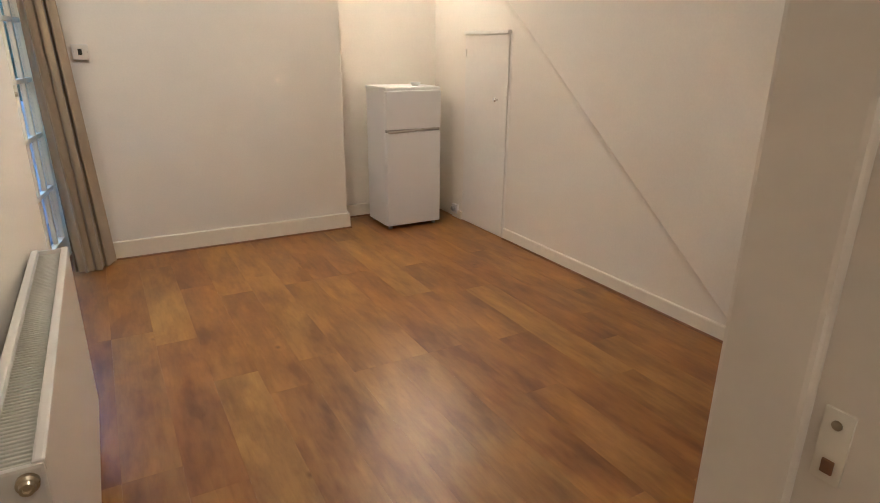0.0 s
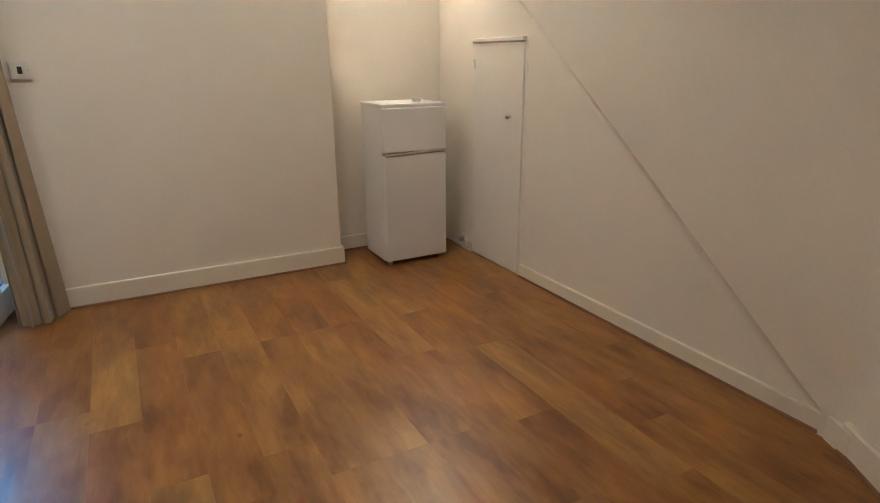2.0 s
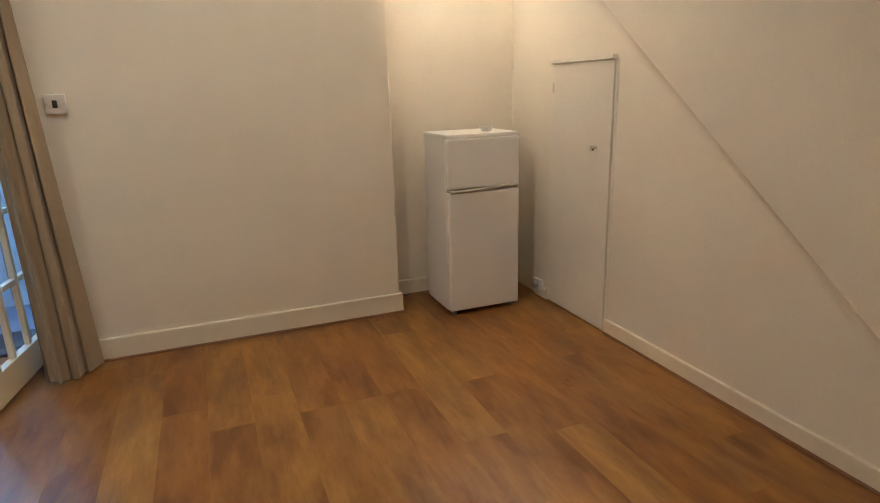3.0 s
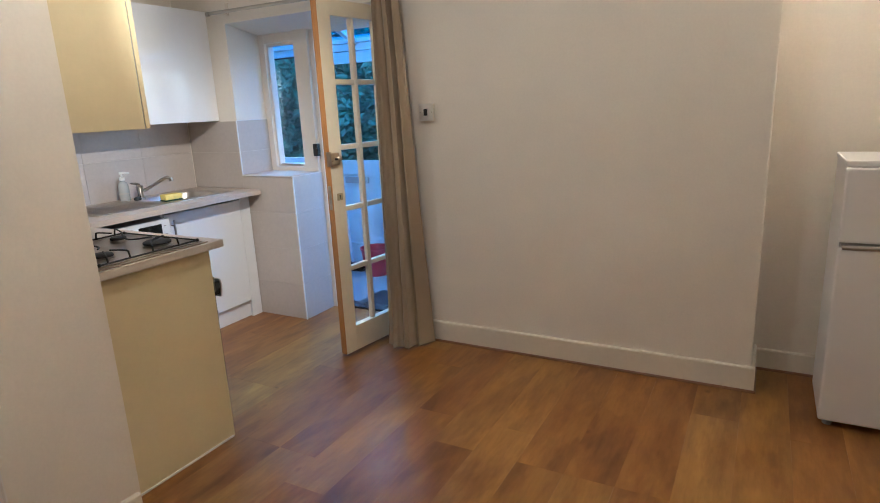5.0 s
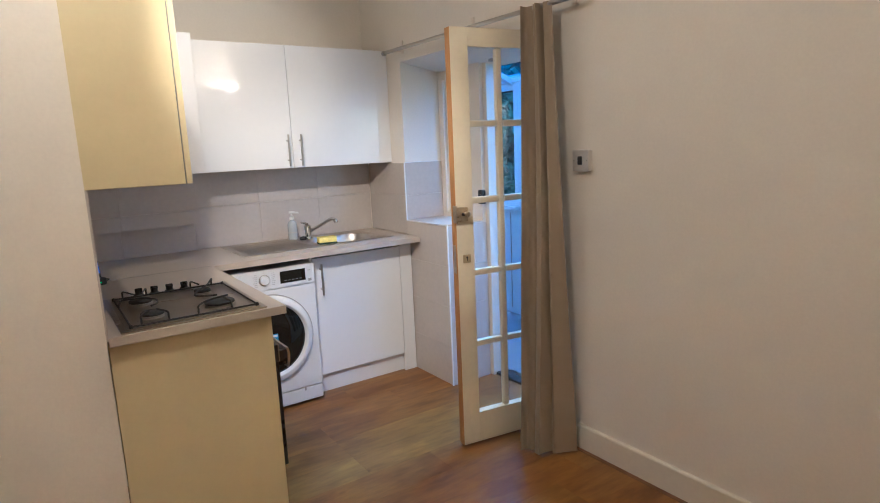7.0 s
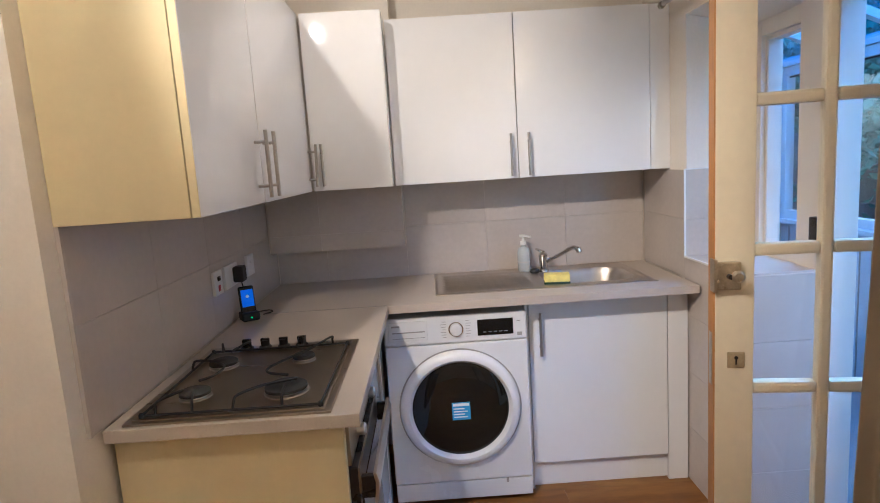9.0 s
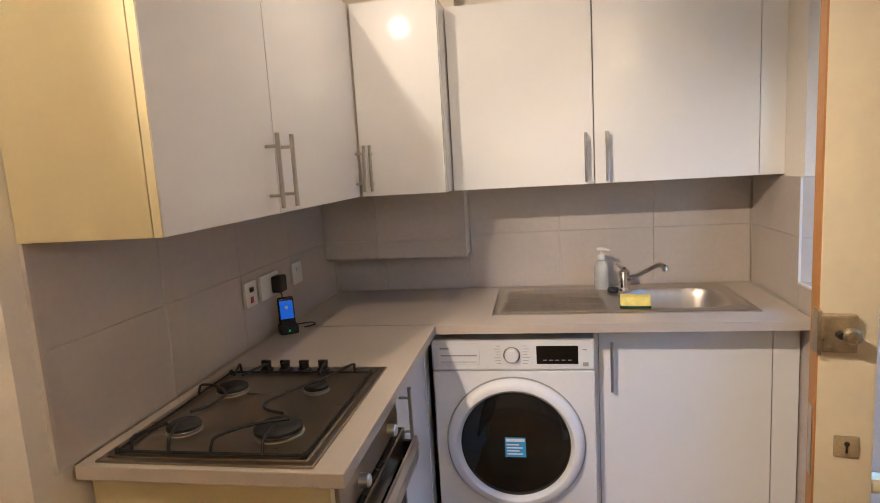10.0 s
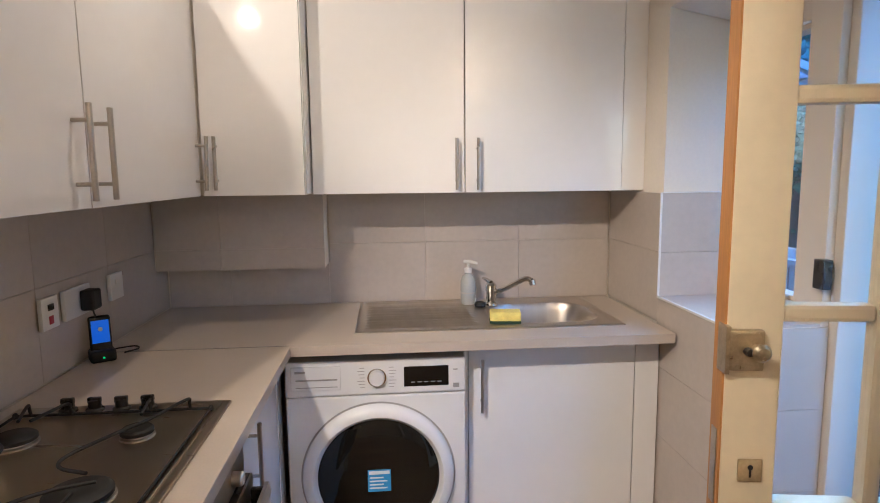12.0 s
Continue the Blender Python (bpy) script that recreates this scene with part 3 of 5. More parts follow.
part("head", box(-1.25, -0.418, 4.955, 5.06, 1.935, 1.99, 0.004), M_JAMB, gf)
part("threshold", box(-1.25, -0.418, 4.985, 5.09, -0.03, 0.016, 0.004), M_BLACK, gf, "dark threshold strip")
part("lock_keep", box(-1.262, -1.222, 4.915, 4.945, 1.105, 1.19, 0.004), M_BLACK, gf, "grey lock keep")
part("bolt_keep", box(-1.14, -1.10, 4.925, 4.957, 1.925, 1.965, 0.003), M_GREYPL, gf)

# ---- french door, standing open ----
DA, DB = Vector((-0.590, 4.254, 0)), Vector((-0.482, 4.946, 0))
DW = (DB - DA).length
DM = Matrix.Translation(DA) @ Matrix.Rotation(math.atan2((DB - DA).y, (DB - DA).x), 4, "Z")
# in the door's own metres: x along the leaf from the free edge, y away from the seen face, z up
fdoor = thing("door_1", DA, "cream painted glazed french door with fifteen panes, standing open", "door")


def door_part(name, bm, mat, parent=None, label=""):
    return part(name, moved(bm, DM), mat, parent or fdoor, label)


Z0, Z1, T = 0.012, 1.972, 0.042
RAILS = [(Z0, 0.165), (0.500, 0.530), (0.850, 0.880), (1.192, 1.222), (1.540, 1.570), (1.890, Z1)]
COLS = [(0.003, 0.092), (0.236, 0.272), (0.416, 0.452), (0.596, DW)]
for k, (a, b) in enumerate(COLS):
    if k in (0, 3):
        door_part("stile", box(a, b, 0, T, Z0, Z1, 0.002), M_DOOR)
    else:
        door_part("muntin", box(a + 0.004, b - 0.004, 0.006, T - 0.006, RAILS[0][1], RAILS[-1][0], 0.007), M_DOOR)
for k, (a, b) in enumerate(RAILS):
    if k in (0, 5):
        door_part("rail", box(COLS[0][1], COLS[3][0], 0.0005, T - 0.0005, a, b, 0.002), M_DOOR)
    else:
        for (p, q), (r, s) in zip(COLS, COLS[1:]):
            door_part("glazing_bar", box(q - 0.003, r + 0.003, 0.005, T - 0.005, a, b, 0.008), M_DOOR)
for (p, q), (r, s) in zip(COLS, COLS[1:]):
    for (a, b), (c, d) in zip(RAILS, RAILS[1:]):
        g = door_part("pane", box(q - 0.004, r + 0.004, 0.020, 0.023, b - 0.004, c + 0.004), M_GLASS)
        g.visible_shadow = False
door_part("edge_strip", box(0.0, 0.0035, 0.001, T - 0.001, Z0 + 0.002, Z1 - 0.002), M_WOODEDGE, None, "bare orange pine door edge")
lock = door_part("rim_lock", box(0.002, 0.058, -0.017, 0.001, 1.116, 1.184, 0.005), M_BRASS, None, "worn nickel rim latch")
door_part("latch_plate", box(-0.003, 0.0045, -0.015, 0.020, 1.110, 1.190, 0.0015), M_BRASS, lock)
door_part("knob", lathe([(0, 0), (0.010, 0), (0.009, 0.014), (0.013, 0.014), (0.015, 0.020), (0.010, 0.026), (0, 0.028)], pose(0.044, -0.017, 1.152, 90, 0, 0), 20), M_BRASS, lock, "round worn nickel knob")
door_part("snib", lathe([(0, 0), (0.007, 0), (0.006, 0.012), (0, 0.013)], pose(0.030, -0.017, 1.150, 90, 0, 0), 12), M_BLACK, lock)
for u, z in ((0.016, 1.175), (0.046, 1.175), (0.016, 1.124)):
    door_part("screw", lathe([(0, 0), (0.005, 0), (0.005, 0.0015), (0, 0.002)], pose(u, -0.017, z, 90, 0, 0), 10), M_BRASS, lock)
key = door_part("keyhole_plate", box(0.031, 0.071, -0.004, 0.001, 0.920, 0.960, 0.003), M_KEYPLATE, None, "square worn keyhole plate")
door_part("keyhole", lathe([(0, 0), (0.0045, 0), (0.0045, 0.001), (0, 0.001)], pose(0.051, -0.004, 0.946, 90, 0, 0), 12, box(0.0492, 0.0528, -0.005, -0.004, 0.929, 0.946)), M_BLACK, key)
door_part("lock_face", box(-0.0015, 0.002, 0.010, 0.032, 0.872, 1.006, 0.001), M_BRASS, None, "dark lock face plate")
for z in (0.25, 1.0, 1.72):
    door_part("hinge", rod([(DW + 0.004, 0.0, z - 0.04), (DW + 0.004, 0.0, z + 0.04)], 0.006, 8), M_NICKEL)

# ---- kitchen: worktop ----
top = thing("worktop", (-1.6, 3.4, 0.873), "beige speckled laminate worktop, L-shaped", "worktop")
ZT, ZB = 0.905, 0.873
part("hob_run", box(-1.549, -0.499, 2.812, 3.396, ZB, ZT, 0.003), M_TOP, top)
outline = [(-2.182, 2.812), (-1.552, 2.812), (-1.552, 3.394), (-1.535, 3.394), (-1.535, 4.655), (-2.182, 4.655), (-2.182, 4.3003),
           (-2.085, 4.3003), (-2.085, 4.51), (-1.715, 4.51), (-1.715, 4.068), (-2.085, 4.068), (-2.085, 4.3), (-2.182, 4.3)]
part("sink_run", prism(outline, 2, ZB, ZT), M_TOP, top)
part("joint", box(-1.5525, -1.5485, 2.815, 3.390, ZT, ZT + 0.0006), M_GREYPL, top, "thin worktop joint")

# ---- sink ----


def sink_mesh():
    bm = bmesh.new()
    X0, X1, Y0, Y1 = -2.150, -1.665, 3.590, 4.538
    nx, ny = 78, 150
    vs = []
    for i in range(nx + 1):
        row = []
        for j in range(ny + 1):
            x, y = X0 + (X1 - X0) * i / nx, Y0 + (Y1 - Y0) * j / ny
            e = min(x - X0, X1 - x, y - Y0, Y1 - y)
            z = 0.9085 + 0.0025 * min(1.0, e / 0.006) - 0.004 * min(1.0, max(0.0, (e - 0.018) / 0.012))
            if 3.62 < y < 4.03 and -2.10 < x < -1.715:
                w = min(1.0, min(y - 3.62, 4.03 - y, x + 2.10, -1.715 - x) / 0.02)
                z += w * (0.006 * max(0.0, math.sin((x + 2.1) * 2 * math.pi / 0.040)) - 0.001)
            cx, cy = (x + 1.900) / 0.168, (y - 4.285) / 0.205
            d = (abs(cx) ** 3.6 + abs(cy) ** 3.6) ** (1 / 3.6)
            if d < 1.0:
                s = min(1.0, (1.0 - d) / 0.24)
                z -= 0.150 * s * s * (3 - 2 * s)
            row.append(bm.verts.new((x, y, z)))
        vs.append(row)
    for i in range(nx):
        for j in range(ny):
            bm.faces.new((vs[i][j], vs[i + 1][j], vs[i + 1][j + 1], vs[i][j + 1]))
    edge = [vs[i][0] for i in range(nx + 1)] + [vs[nx][j] for j in range(1, ny + 1)] + [vs[i][ny] for i in range(nx - 1, -1, -1)] + [vs[0][j] for j in range(ny - 1, 0, -1)]
    low = [bm.verts.new((v.co.x, v.co.y, ZT)) for v in edge]
    for k in range(len(edge)):
        q = (k + 1) % len(edge)
        bm.faces.new((edge[k], low[k], low[q], edge[q]))
    bmesh.ops.recalc_face_normals(bm, faces=bm.faces[:])
    return bm


sink = thing("sink", (-1.9, 4.06, ZT), "inset stainless steel sink with ribbed drainer", "sink")
part("basin", sink_mesh(), M_STEEL, sink)
part("drain", lathe([(0, 0), (0.03, 0), (0.034, 0.003), (0.03, 0.004), (0, 0.002)], pose(-1.90, 4.285, 0.756), 20), M_CHROME, sink)
tap = thing("mixer_tap", (-2.055, 4.125, 0.908), "chrome single lever mixer tap on the sink", "tap")
part("body", lathe([(0, 0), (0.027, 0), (0.026, 0.008), (0.020, 0.014), (0.020, 0.052), (0.023, 0.060), (0.023, 0.082), (0.015, 0.092), (0, 0.094)], pose(-2.055, 4.125, 0.906), 24), M_CHROME, tap)
part("spout", rod(curve_points([(-2.05, 4.14, 0.955), (-2.01, 4.185, 0.985), (-1.965, 4.23, 1.020), (-1.945, 4.25, 1.030), (-1.930, 4.264, 1.024)]), 0.0105, 12), M_CHROME, tap)
part("nozzle", rod([(-1.929, 4.265, 1.028), (-1.926, 4.268, 1.008)], 0.0125, 12), M_CHROME, tap)
part("lever", rod([(-2.055, 4.125, 0.998), (-2.075, 4.112, 1.006), (-2.100, 4.100, 1.010)], [0.010, 0.008, 0.006], 10), M_CHROME, tap)
plug = tagged(part("sink_plug", lathe([(0, 0), (0.020, 0), (0.024, 0.008), (0.020, 0.018), (0.006, 0.022), (0, 0.022)], pose(-2.020, 4.075, 0.9075), 18), M_RUBBER), "black rubber sink plug on the drainer edge", "plug")

soap = thing("soap_bottle", (-2.085, 4.035, 0.9075), "clear pump bottle of hand soap with white pump", "soap bottle")
part("bottle", lathe([(0, 0), (0.028, 0), (0.031, 0.005), (0.031, 0.095), (0.024, 0.115), (0.012, 0.124), (0.012, 0.132), (0, 0.132)], pose(-2.085, 4.035, 0.9075), 28), M_BOTTLE, soap)
part("label", lathe([(0.0314, 0.040), (0.0316, 0.040), (0.0316, 0.078), (0.0314, 0.078)], pose(-2.085, 4.035, 0.9075), 28), M_BOTTLE, soap, "clear label")
part("label_print", lathe([(0.0318, 0.045), (0.0319, 0.045), (0.0319, 0.051), (0.0318, 0.051)], pose(-2.085, 4.035, 0.9075), 28), M_GREYPL, soap)
part("collar", lathe([(0, 0.130), (0.015, 0.130), (0.015, 0.148), (0.006, 0.152), (0.005, 0.172), (0, 0.172)], pose(-2.085, 4.035, 0.9075), 20), M_PLASTIC, soap)
part("pump_head", rod([(-2.085, 4.020, 1.083), (-2.070, 4.040, 1.085), (-2.050, 4.068, 1.080)], [0.008, 0.008, 0.005], 10), M_PLASTIC, soap)
sponge = thing("sponge", (-1.760, 4.125, 0.9075), "yellow washing up sponge with dark scourer", "sponge")
sp = Matrix.Translation((-1.760, 4.125, 0.9075)) @ Matrix.Rotation(radians(-8), 4, "Z")
part("foam", moved(box(-0.032, 0.032, -0.055, 0.055, 0.008, 0.042, 0.006), sp), M_YELLOW, sponge)
part("scourer", moved(box(-0.033, 0.033, -0.056, 0.056, 0.0, 0.009, 0.002), sp), M_GREEN, sponge, "dark green scourer")

# ---- washing machine ----
wm = thing("washing_machine", (-1.85, 3.66, 0), "white front loading washing machine with dark round door", "washing machine")
FX = -1.588
part("cabinet", box(-2.10, FX - 0.012, 3.368, 3.955, 0.018, 0.835, 0.006), M_WHITEPL, wm)
bm = box(FX - 0.014, FX, 3.366, 3.957, 0.105, 0.716, 0.008, None, 3)
part("front_panel", bm, M_WHITEPL, wm)
part("kick_panel", box(FX - 0.016, FX - 0.002, 3.368, 3.955, 0.022, 0.101, 0.005), M_WHITEPL, wm)
cp = part("control_panel", box(FX - 0.016, FX + 0.004, 3.366, 3.957, 0.720, 0.838, 0.009, None, 3), M_WHITEPL, wm)
part("drawer_front", box(FX + 0.003, FX + 0.006, 3.385, 3.545, 0.742, 0.822, 0.003), M_WHITEPL, cp)
part("drawer_grip", box(FX + 0.0055, FX + 0.008, 3.400, 3.535, 0.775, 0.780, 0.001), M_GREYPL, cp)
part("drawer_grip", box(FX + 0.0055, FX + 0.008, 3.400, 3.535, 0.752, 0.754, 0.0008), M_GREYPL, cp)
part("maker_mark", box(FX + 0.0057, FX + 0.007, 3.398, 3.432, 0.801, 0.808, 0.001), M_GREYPL, cp)
part("dial", lathe([(0, 0), (0.027, 0), (0.025, 0.018), (0.021, 0.022), (0, 0.022)], pose(FX + 0.003, 3.663, 0.778, 0, 90, 0), 32), M_WHITEPL, cp, "white programme dial")
part("dial_ring", lathe([(0.0275, 0), (0.031, 0), (0.031, 0.003), (0.0275, 0.003)], pose(FX + 0.003, 3.663, 0.778, 0, 90, 0), 32), M_CHROME, cp)
for k in range(7):
    for side in (-1, 1):
        z = 0.745 + 0.011 * k
        part("print_bar", box(FX + 0.004, FX + 0.0046, 3.663 + side * 0.040, 3.663 + side * (0.056 + 0.004 * (k % 3)), z, z + 0.002), M_GREYPL, cp)
part("display", box(FX + 0.003, FX + 0.0055, 3.752, 3.900, 0.744, 0.812, 0.001), M_DARKGLASS, cp, "black display window")
for k in range(5):
    part("display_bar", box(FX + 0.0055, FX + 0.0059, 3.775 + 0.022 * k, 3.788 + 0.022 * k, 0.757, 0.760), M_GREYPL, cp)
part("print_bar", box(FX + 0.004, FX + 0.0046, 3.915, 3.935, 0.735, 0.750), M_GREYPL, cp)
part("print_bar", box(FX + 0.004, FX + 0.0046, 3.915, 3.930, 0.795, 0.799), M_GREYPL, cp)
DC = pose(FX, 3.663, 0.437, 0, 90, 0)
wd = part("door", lathe([(0.205, 0.0), (0.252, 0.0), (0.252, 0.010), (0.246, 0.026), (0.232, 0.036), (0.216, 0.036), (0.206, 0.026), (0.200, 0.006)], DC, 72), M_WHITEPL, wm, "white door ring")
part("door_glass", lathe([(0.0, 0.030), (0.06, 0.030), (0.13, 0.026), (0.185, 0.020), (0.207, 0.012), (0.207, 0.004), (0, 0.004)], DC, 72), M_DARKGLASS, wd, "dark glossy porthole glass")
# flat grey ring in place of the shade round the door
part("gap_shade_ring", lathe([(0.250, 0.0005), (0.258, 0.0005), (0.258, 0.002), (0.250, 0.002)], DC, 72), M_GREYPL, wd)
st = part("sticker", box(FX + 0.031, FX + 0.032, 3.626, 3.702, 0.396, 0.472), M_BLUE, wd, "blue and white sticker")
part("sticker_band", box(FX + 0.0319, FX + 0.0324, 3.630, 3.698, 0.456, 0.468), M_PAPER, st)
for k in range(4):
    part("sticker_bar", box(FX + 0.0319, FX + 0.0324, 3.632, 3.690 - 0.012 * (k % 2), 0.406 + 0.012 * k, 0.411 + 0.012 * k), M_PAPER, st)
part("filter_mark", box(FX - 0.002, FX - 0.0005, 3.842, 3.852, 0.085, 0.105, 0.001), M_GREYPL, wm)
for y in (3.42, 3.90):
    for x in (-2.05, -1.66):
        part("foot", lathe([(0.02, 0), (0.02, 0.012), (0.012, 0.02)], pose(x, y, 0), 12), M_GREYPL, wm)

# ---- base units ----
su = thing("sink_cabinet", (-1.9, 4.3, 0), "white gloss base cabinet below the sink", "cabinet")
bm = box(-2.15, -1.666, 3.961, 3.976, 0.0, 0.872)
bm = box(-2.15, -1.682, 4.560, 4.576, 0.11, 0.872, 0, bm)
bm = box(-2.15, -1.682, 3.988, 4.560, 0.11, 0.126, 0, bm)
part("body", bm, M_CARC, su)
d = part("door", box(-1.680, -1.662, 3.978, 4.572, 0.122, 0.842, 0.0018), M_GLOSS, su)
bar_handle("handle", d, (-1.662, 4.022, 0.655), (-1.662, 4.022, 0.775), (0.032, 0, 0), 0.188)
part("plinth", box(-1.712, -1.694, 3.972, 4.590, 0.0, 0.108, 0.001), M_GLOSS, su)
part("filler", box(-1.684, -1.664, 4.576, 4.662, 0.0, 0.868, 0.0015), M_GLOSS, su, "white filler strip")

bc = thing("corner_base_cabinet", (-1.28, 3.1, 0), "white gloss base cabinet beside the oven", "cabinet")
bm = box(-1.548, -1.532, 2.83, 3.322, 0.11, 0.872)
bm = box(-1.082, -1.066, 2.83, 3.322, 0.11, 0.872, 0, bm)
bm = box(-1.532, -1.082, 2.83, 3.322, 0.11, 0.126, 0, bm)
part("body", bm, M_CARC, bc)
d = part("door", box(-1.545, -1.064, 3.326, 3.344, 0.122, 0.866, 0.0018), M_GLOSS, bc)
bar_handle("handle", d, (-1.145, 3.344, 0.685), (-1.145, 3.344, 0.792), (0, 0.034, 0), 0.172)
part("plinth", box(-1.595, -1.064, 3.290, 3.306, 0.0, 0.108, 0.001), M_GLOSS, bc)
part("filler", box(-1.620, -1.548, 3.326, 3.346, 0.0, 0.868, 0.0015), M_GLOSS, bc)

ov = thing("oven", (-0.82, 3.1, 0.24), "built-under electric oven with black glass and steel trim", "oven")
part("body", box(-1.058, -0.566, 2.85, 3.330, 0.245, 0.870, 0.004), M_BLACK, ov)
part("fascia", box(-1.060, -0.564, 3.330, 3.358, 0.745, 0.868, 0.003), M_HOB, ov, "steel control fascia")
od = part("oven_door", box(-1.060, -0.564, 3.330, 3.372, 0.245, 0.740, 0.004), M_BLACK, ov)
part("window", box(-1.02, -0.605, 3.371, 3.375, 0.33, 0.66, 0.001), M_DARKGLASS, od, "black glass window")
part("top_rail", box(-1.060, -0.564, 3.371, 3.376, 0.672, 0.739, 0.001), M_HOB, od)
rail = [(y, z) for y, z in ((3.412, 0.640), (3.418, 0.666), (3.420, 0.694), (3.414, 0.718), (3.406, 0.718), (3.411, 0.694), (3.409, 0.666), (3.404, 0.640))]
h = part("handle", prism(rail, 0, -1.052, -0.572), M_STEEL, od, "wide curved steel door handle")
for x in (-1.040, -0.584):
    part("handle_post", box(x - 0.008, x + 0.008, 3.374, 3.412, 0.652, 0.710, 0.002), M_BLACK, h)
for x in (-0.957, -0.700):
    part("knob", lathe([(0, 0), (0.017, 0), (0.016, 0.020), (0.012, 0.024), (0, 0.024)], pose(x, 3.358, 0.778, -90, 0, 0), 22), M_SWITCH, ov, "pale control knob")
part("plinth", box(-1.060, -0.564, 3.300, 3.318, 0.0, 0.240, 0.001), M_GLOSS, ov)
ep = tagged(part("end_panel", box(-0.562, -0.540, 2.812, 3.348, 0.0, 0.872, 0.0015), M_CREAM), "cream melamine end panel closing the base units", "panel")
part("edge_band", box(-0.5615, -0.5405, 3.3482, 3.3496, 0.002, 0.871), M_CREAM, ep, "cream edge band")
part("floor_bead", box(-0.5405, -0.5330, 2.830, 3.340, 0.0, 0.008, 0.002), M_TILETRIM, ep, "thin pale sealant line")

# ---- hob ----
hob = thing("gas_hob", (-0.81, 3.07, ZT), "four burner stainless gas hob with black pan supports", "hob")
bm = box(-1.100, -0.524, 2.838, 3.318, ZT, ZT + 0.006, 0.003)
bm = box(-1.082, -0.540, 2.855, 3.300, ZT + 0.005, ZT + 0.009, 0.003, bm)
part("plate", bm, M_HOB, hob)
BURN = [(-0.665, 2.955, 0.036), (-0.662, 3.185, 0.050), (-0.895, 2.950, 0.038), (-0.905, 3.180, 0.030)]
for x, y, r in BURN:
    b = part("burner", lathe([(0, 0), (r * 1.12, 0), (r * 1.12, 0.003), (r * 0.95, 0.005), (r * 0.9, 0.010), (0, 0.010)], pose(x, y, ZT + 0.009), 32), M_STEEL, hob, "aluminium burner ring")
    part("cap", lathe([(0, 0.009), (r * 1.06, 0.009), (r * 1.06, 0.016), (r * 0.92, 0.020), (0, 0.021)], pose(x, y, ZT + 0.009), 32), M_RUBBER, b, "black burner cap")
ZG = ZT + 0.042
F0, F1, B0, B1, ZW = -0.552, -1.030, 2.872, 3.290, ZT + 0.014
WR = 0.0034


def wire_run(points):
    return rod(curve_points(points, 5), WR, 8)


bm = rod([(F0, B0, ZW), (F0, B1, ZW), (F1, B1, ZW), (F1, B0, ZW), (F0, B0, ZW)], WR, 8)
for q in ((F0, B0), (F0, B1), (F1, B0), (F1, B1)):
    bm = lathe([(0.006, 0), (0.006, 0.008), (0.004, 0.012)], pose(q[0], q[1], ZT + 0.0085), 10, bm)
grate = part("pan_support", bm, M_RUBBER, hob, "black wire pan support")
RUNS = [
    [(F0, 3.085, ZW), (F0 - 0.004, 3.087, ZG - 0.012), (F0 - 0.016, 3.092, ZG), (-0.610, 3.120, ZG), (-0.640, 3.160, ZG), (-0.660, 3.215, ZG)],
    [(F0, 3.200, ZW), (F0 - 0.004, 3.200, ZG - 0.012), (F0 - 0.014, 3.199, ZG), (-0.625, 3.193, ZG)],
    [(F0, 2.905, ZW), (F0 - 0.004, 2.905, ZG - 0.012), (F0 - 0.014, 2.908, ZG), (-0.630, 2.940, ZG)],
    [(F0, 2.990, ZW), (F0 - 0.004, 2.990, ZG - 0.012), (F0 - 0.014, 2.988, ZG), (-0.630, 2.966, ZG)],
    [(F1, 3.245, ZW), (F1 + 0.004, 3.245, ZG - 0.012), (F1 + 0.016, 3.243, ZG), (-0.905, 3.200, ZG), (-0.850, 3.165, ZG), (-0.760, 3.120, ZG), (-0.715, 3.130, ZG), (-0.690, 3.185, ZG)],
    [(F1, 3.160, ZW), (F1 + 0.004, 3.160, ZG - 0.012), (F1 + 0.014, 3.162, ZG), (-0.940, 3.176, ZG)],
    [(F1, 2.905, ZW), (F1 + 0.004, 2.905, ZG - 0.012), (F1 + 0.014, 2.908, ZG), (-0.930, 2.938, ZG)],
    [(F1, 2.990, ZW), (F1 + 0.004, 2.990, ZG - 0.012), (F1 + 0.014, 2.988, ZG), (-0.930, 2.962, ZG)],
    [(-0.860, B0, ZW), (-0.860, B0 + 0.004, ZG - 0.012), (-0.860, B0 + 0.014, ZG), (-0.850, 2.930, ZG), (-0.800, 2.985, ZG), (-0.730, 2.985, ZG), (-0.690, 2.958, ZG)],
]
for run in RUNS:
    part("finger", wire_run(run), M_RUBBER, grate)
for y in (2.968, 3.026, 3.084, 3.142):
    k = part("knob", lathe([(0, 0), (0.020, 0), (0.019, 0.006), (0.014, 0.009), (0.013, 0.026), (0, 0.028)], pose(-1.060, y, ZT + 0.008), 20), M_BLACK, hob)
    part("grip", box(-1.066, -1.054, y - 0.014, y + 0.014, ZT + 0.026, ZT + 0.040, 0.003), M_BLACK, k)

hob.matrix_basis = Matrix.Translation((-0.798, 3.082, ZT))

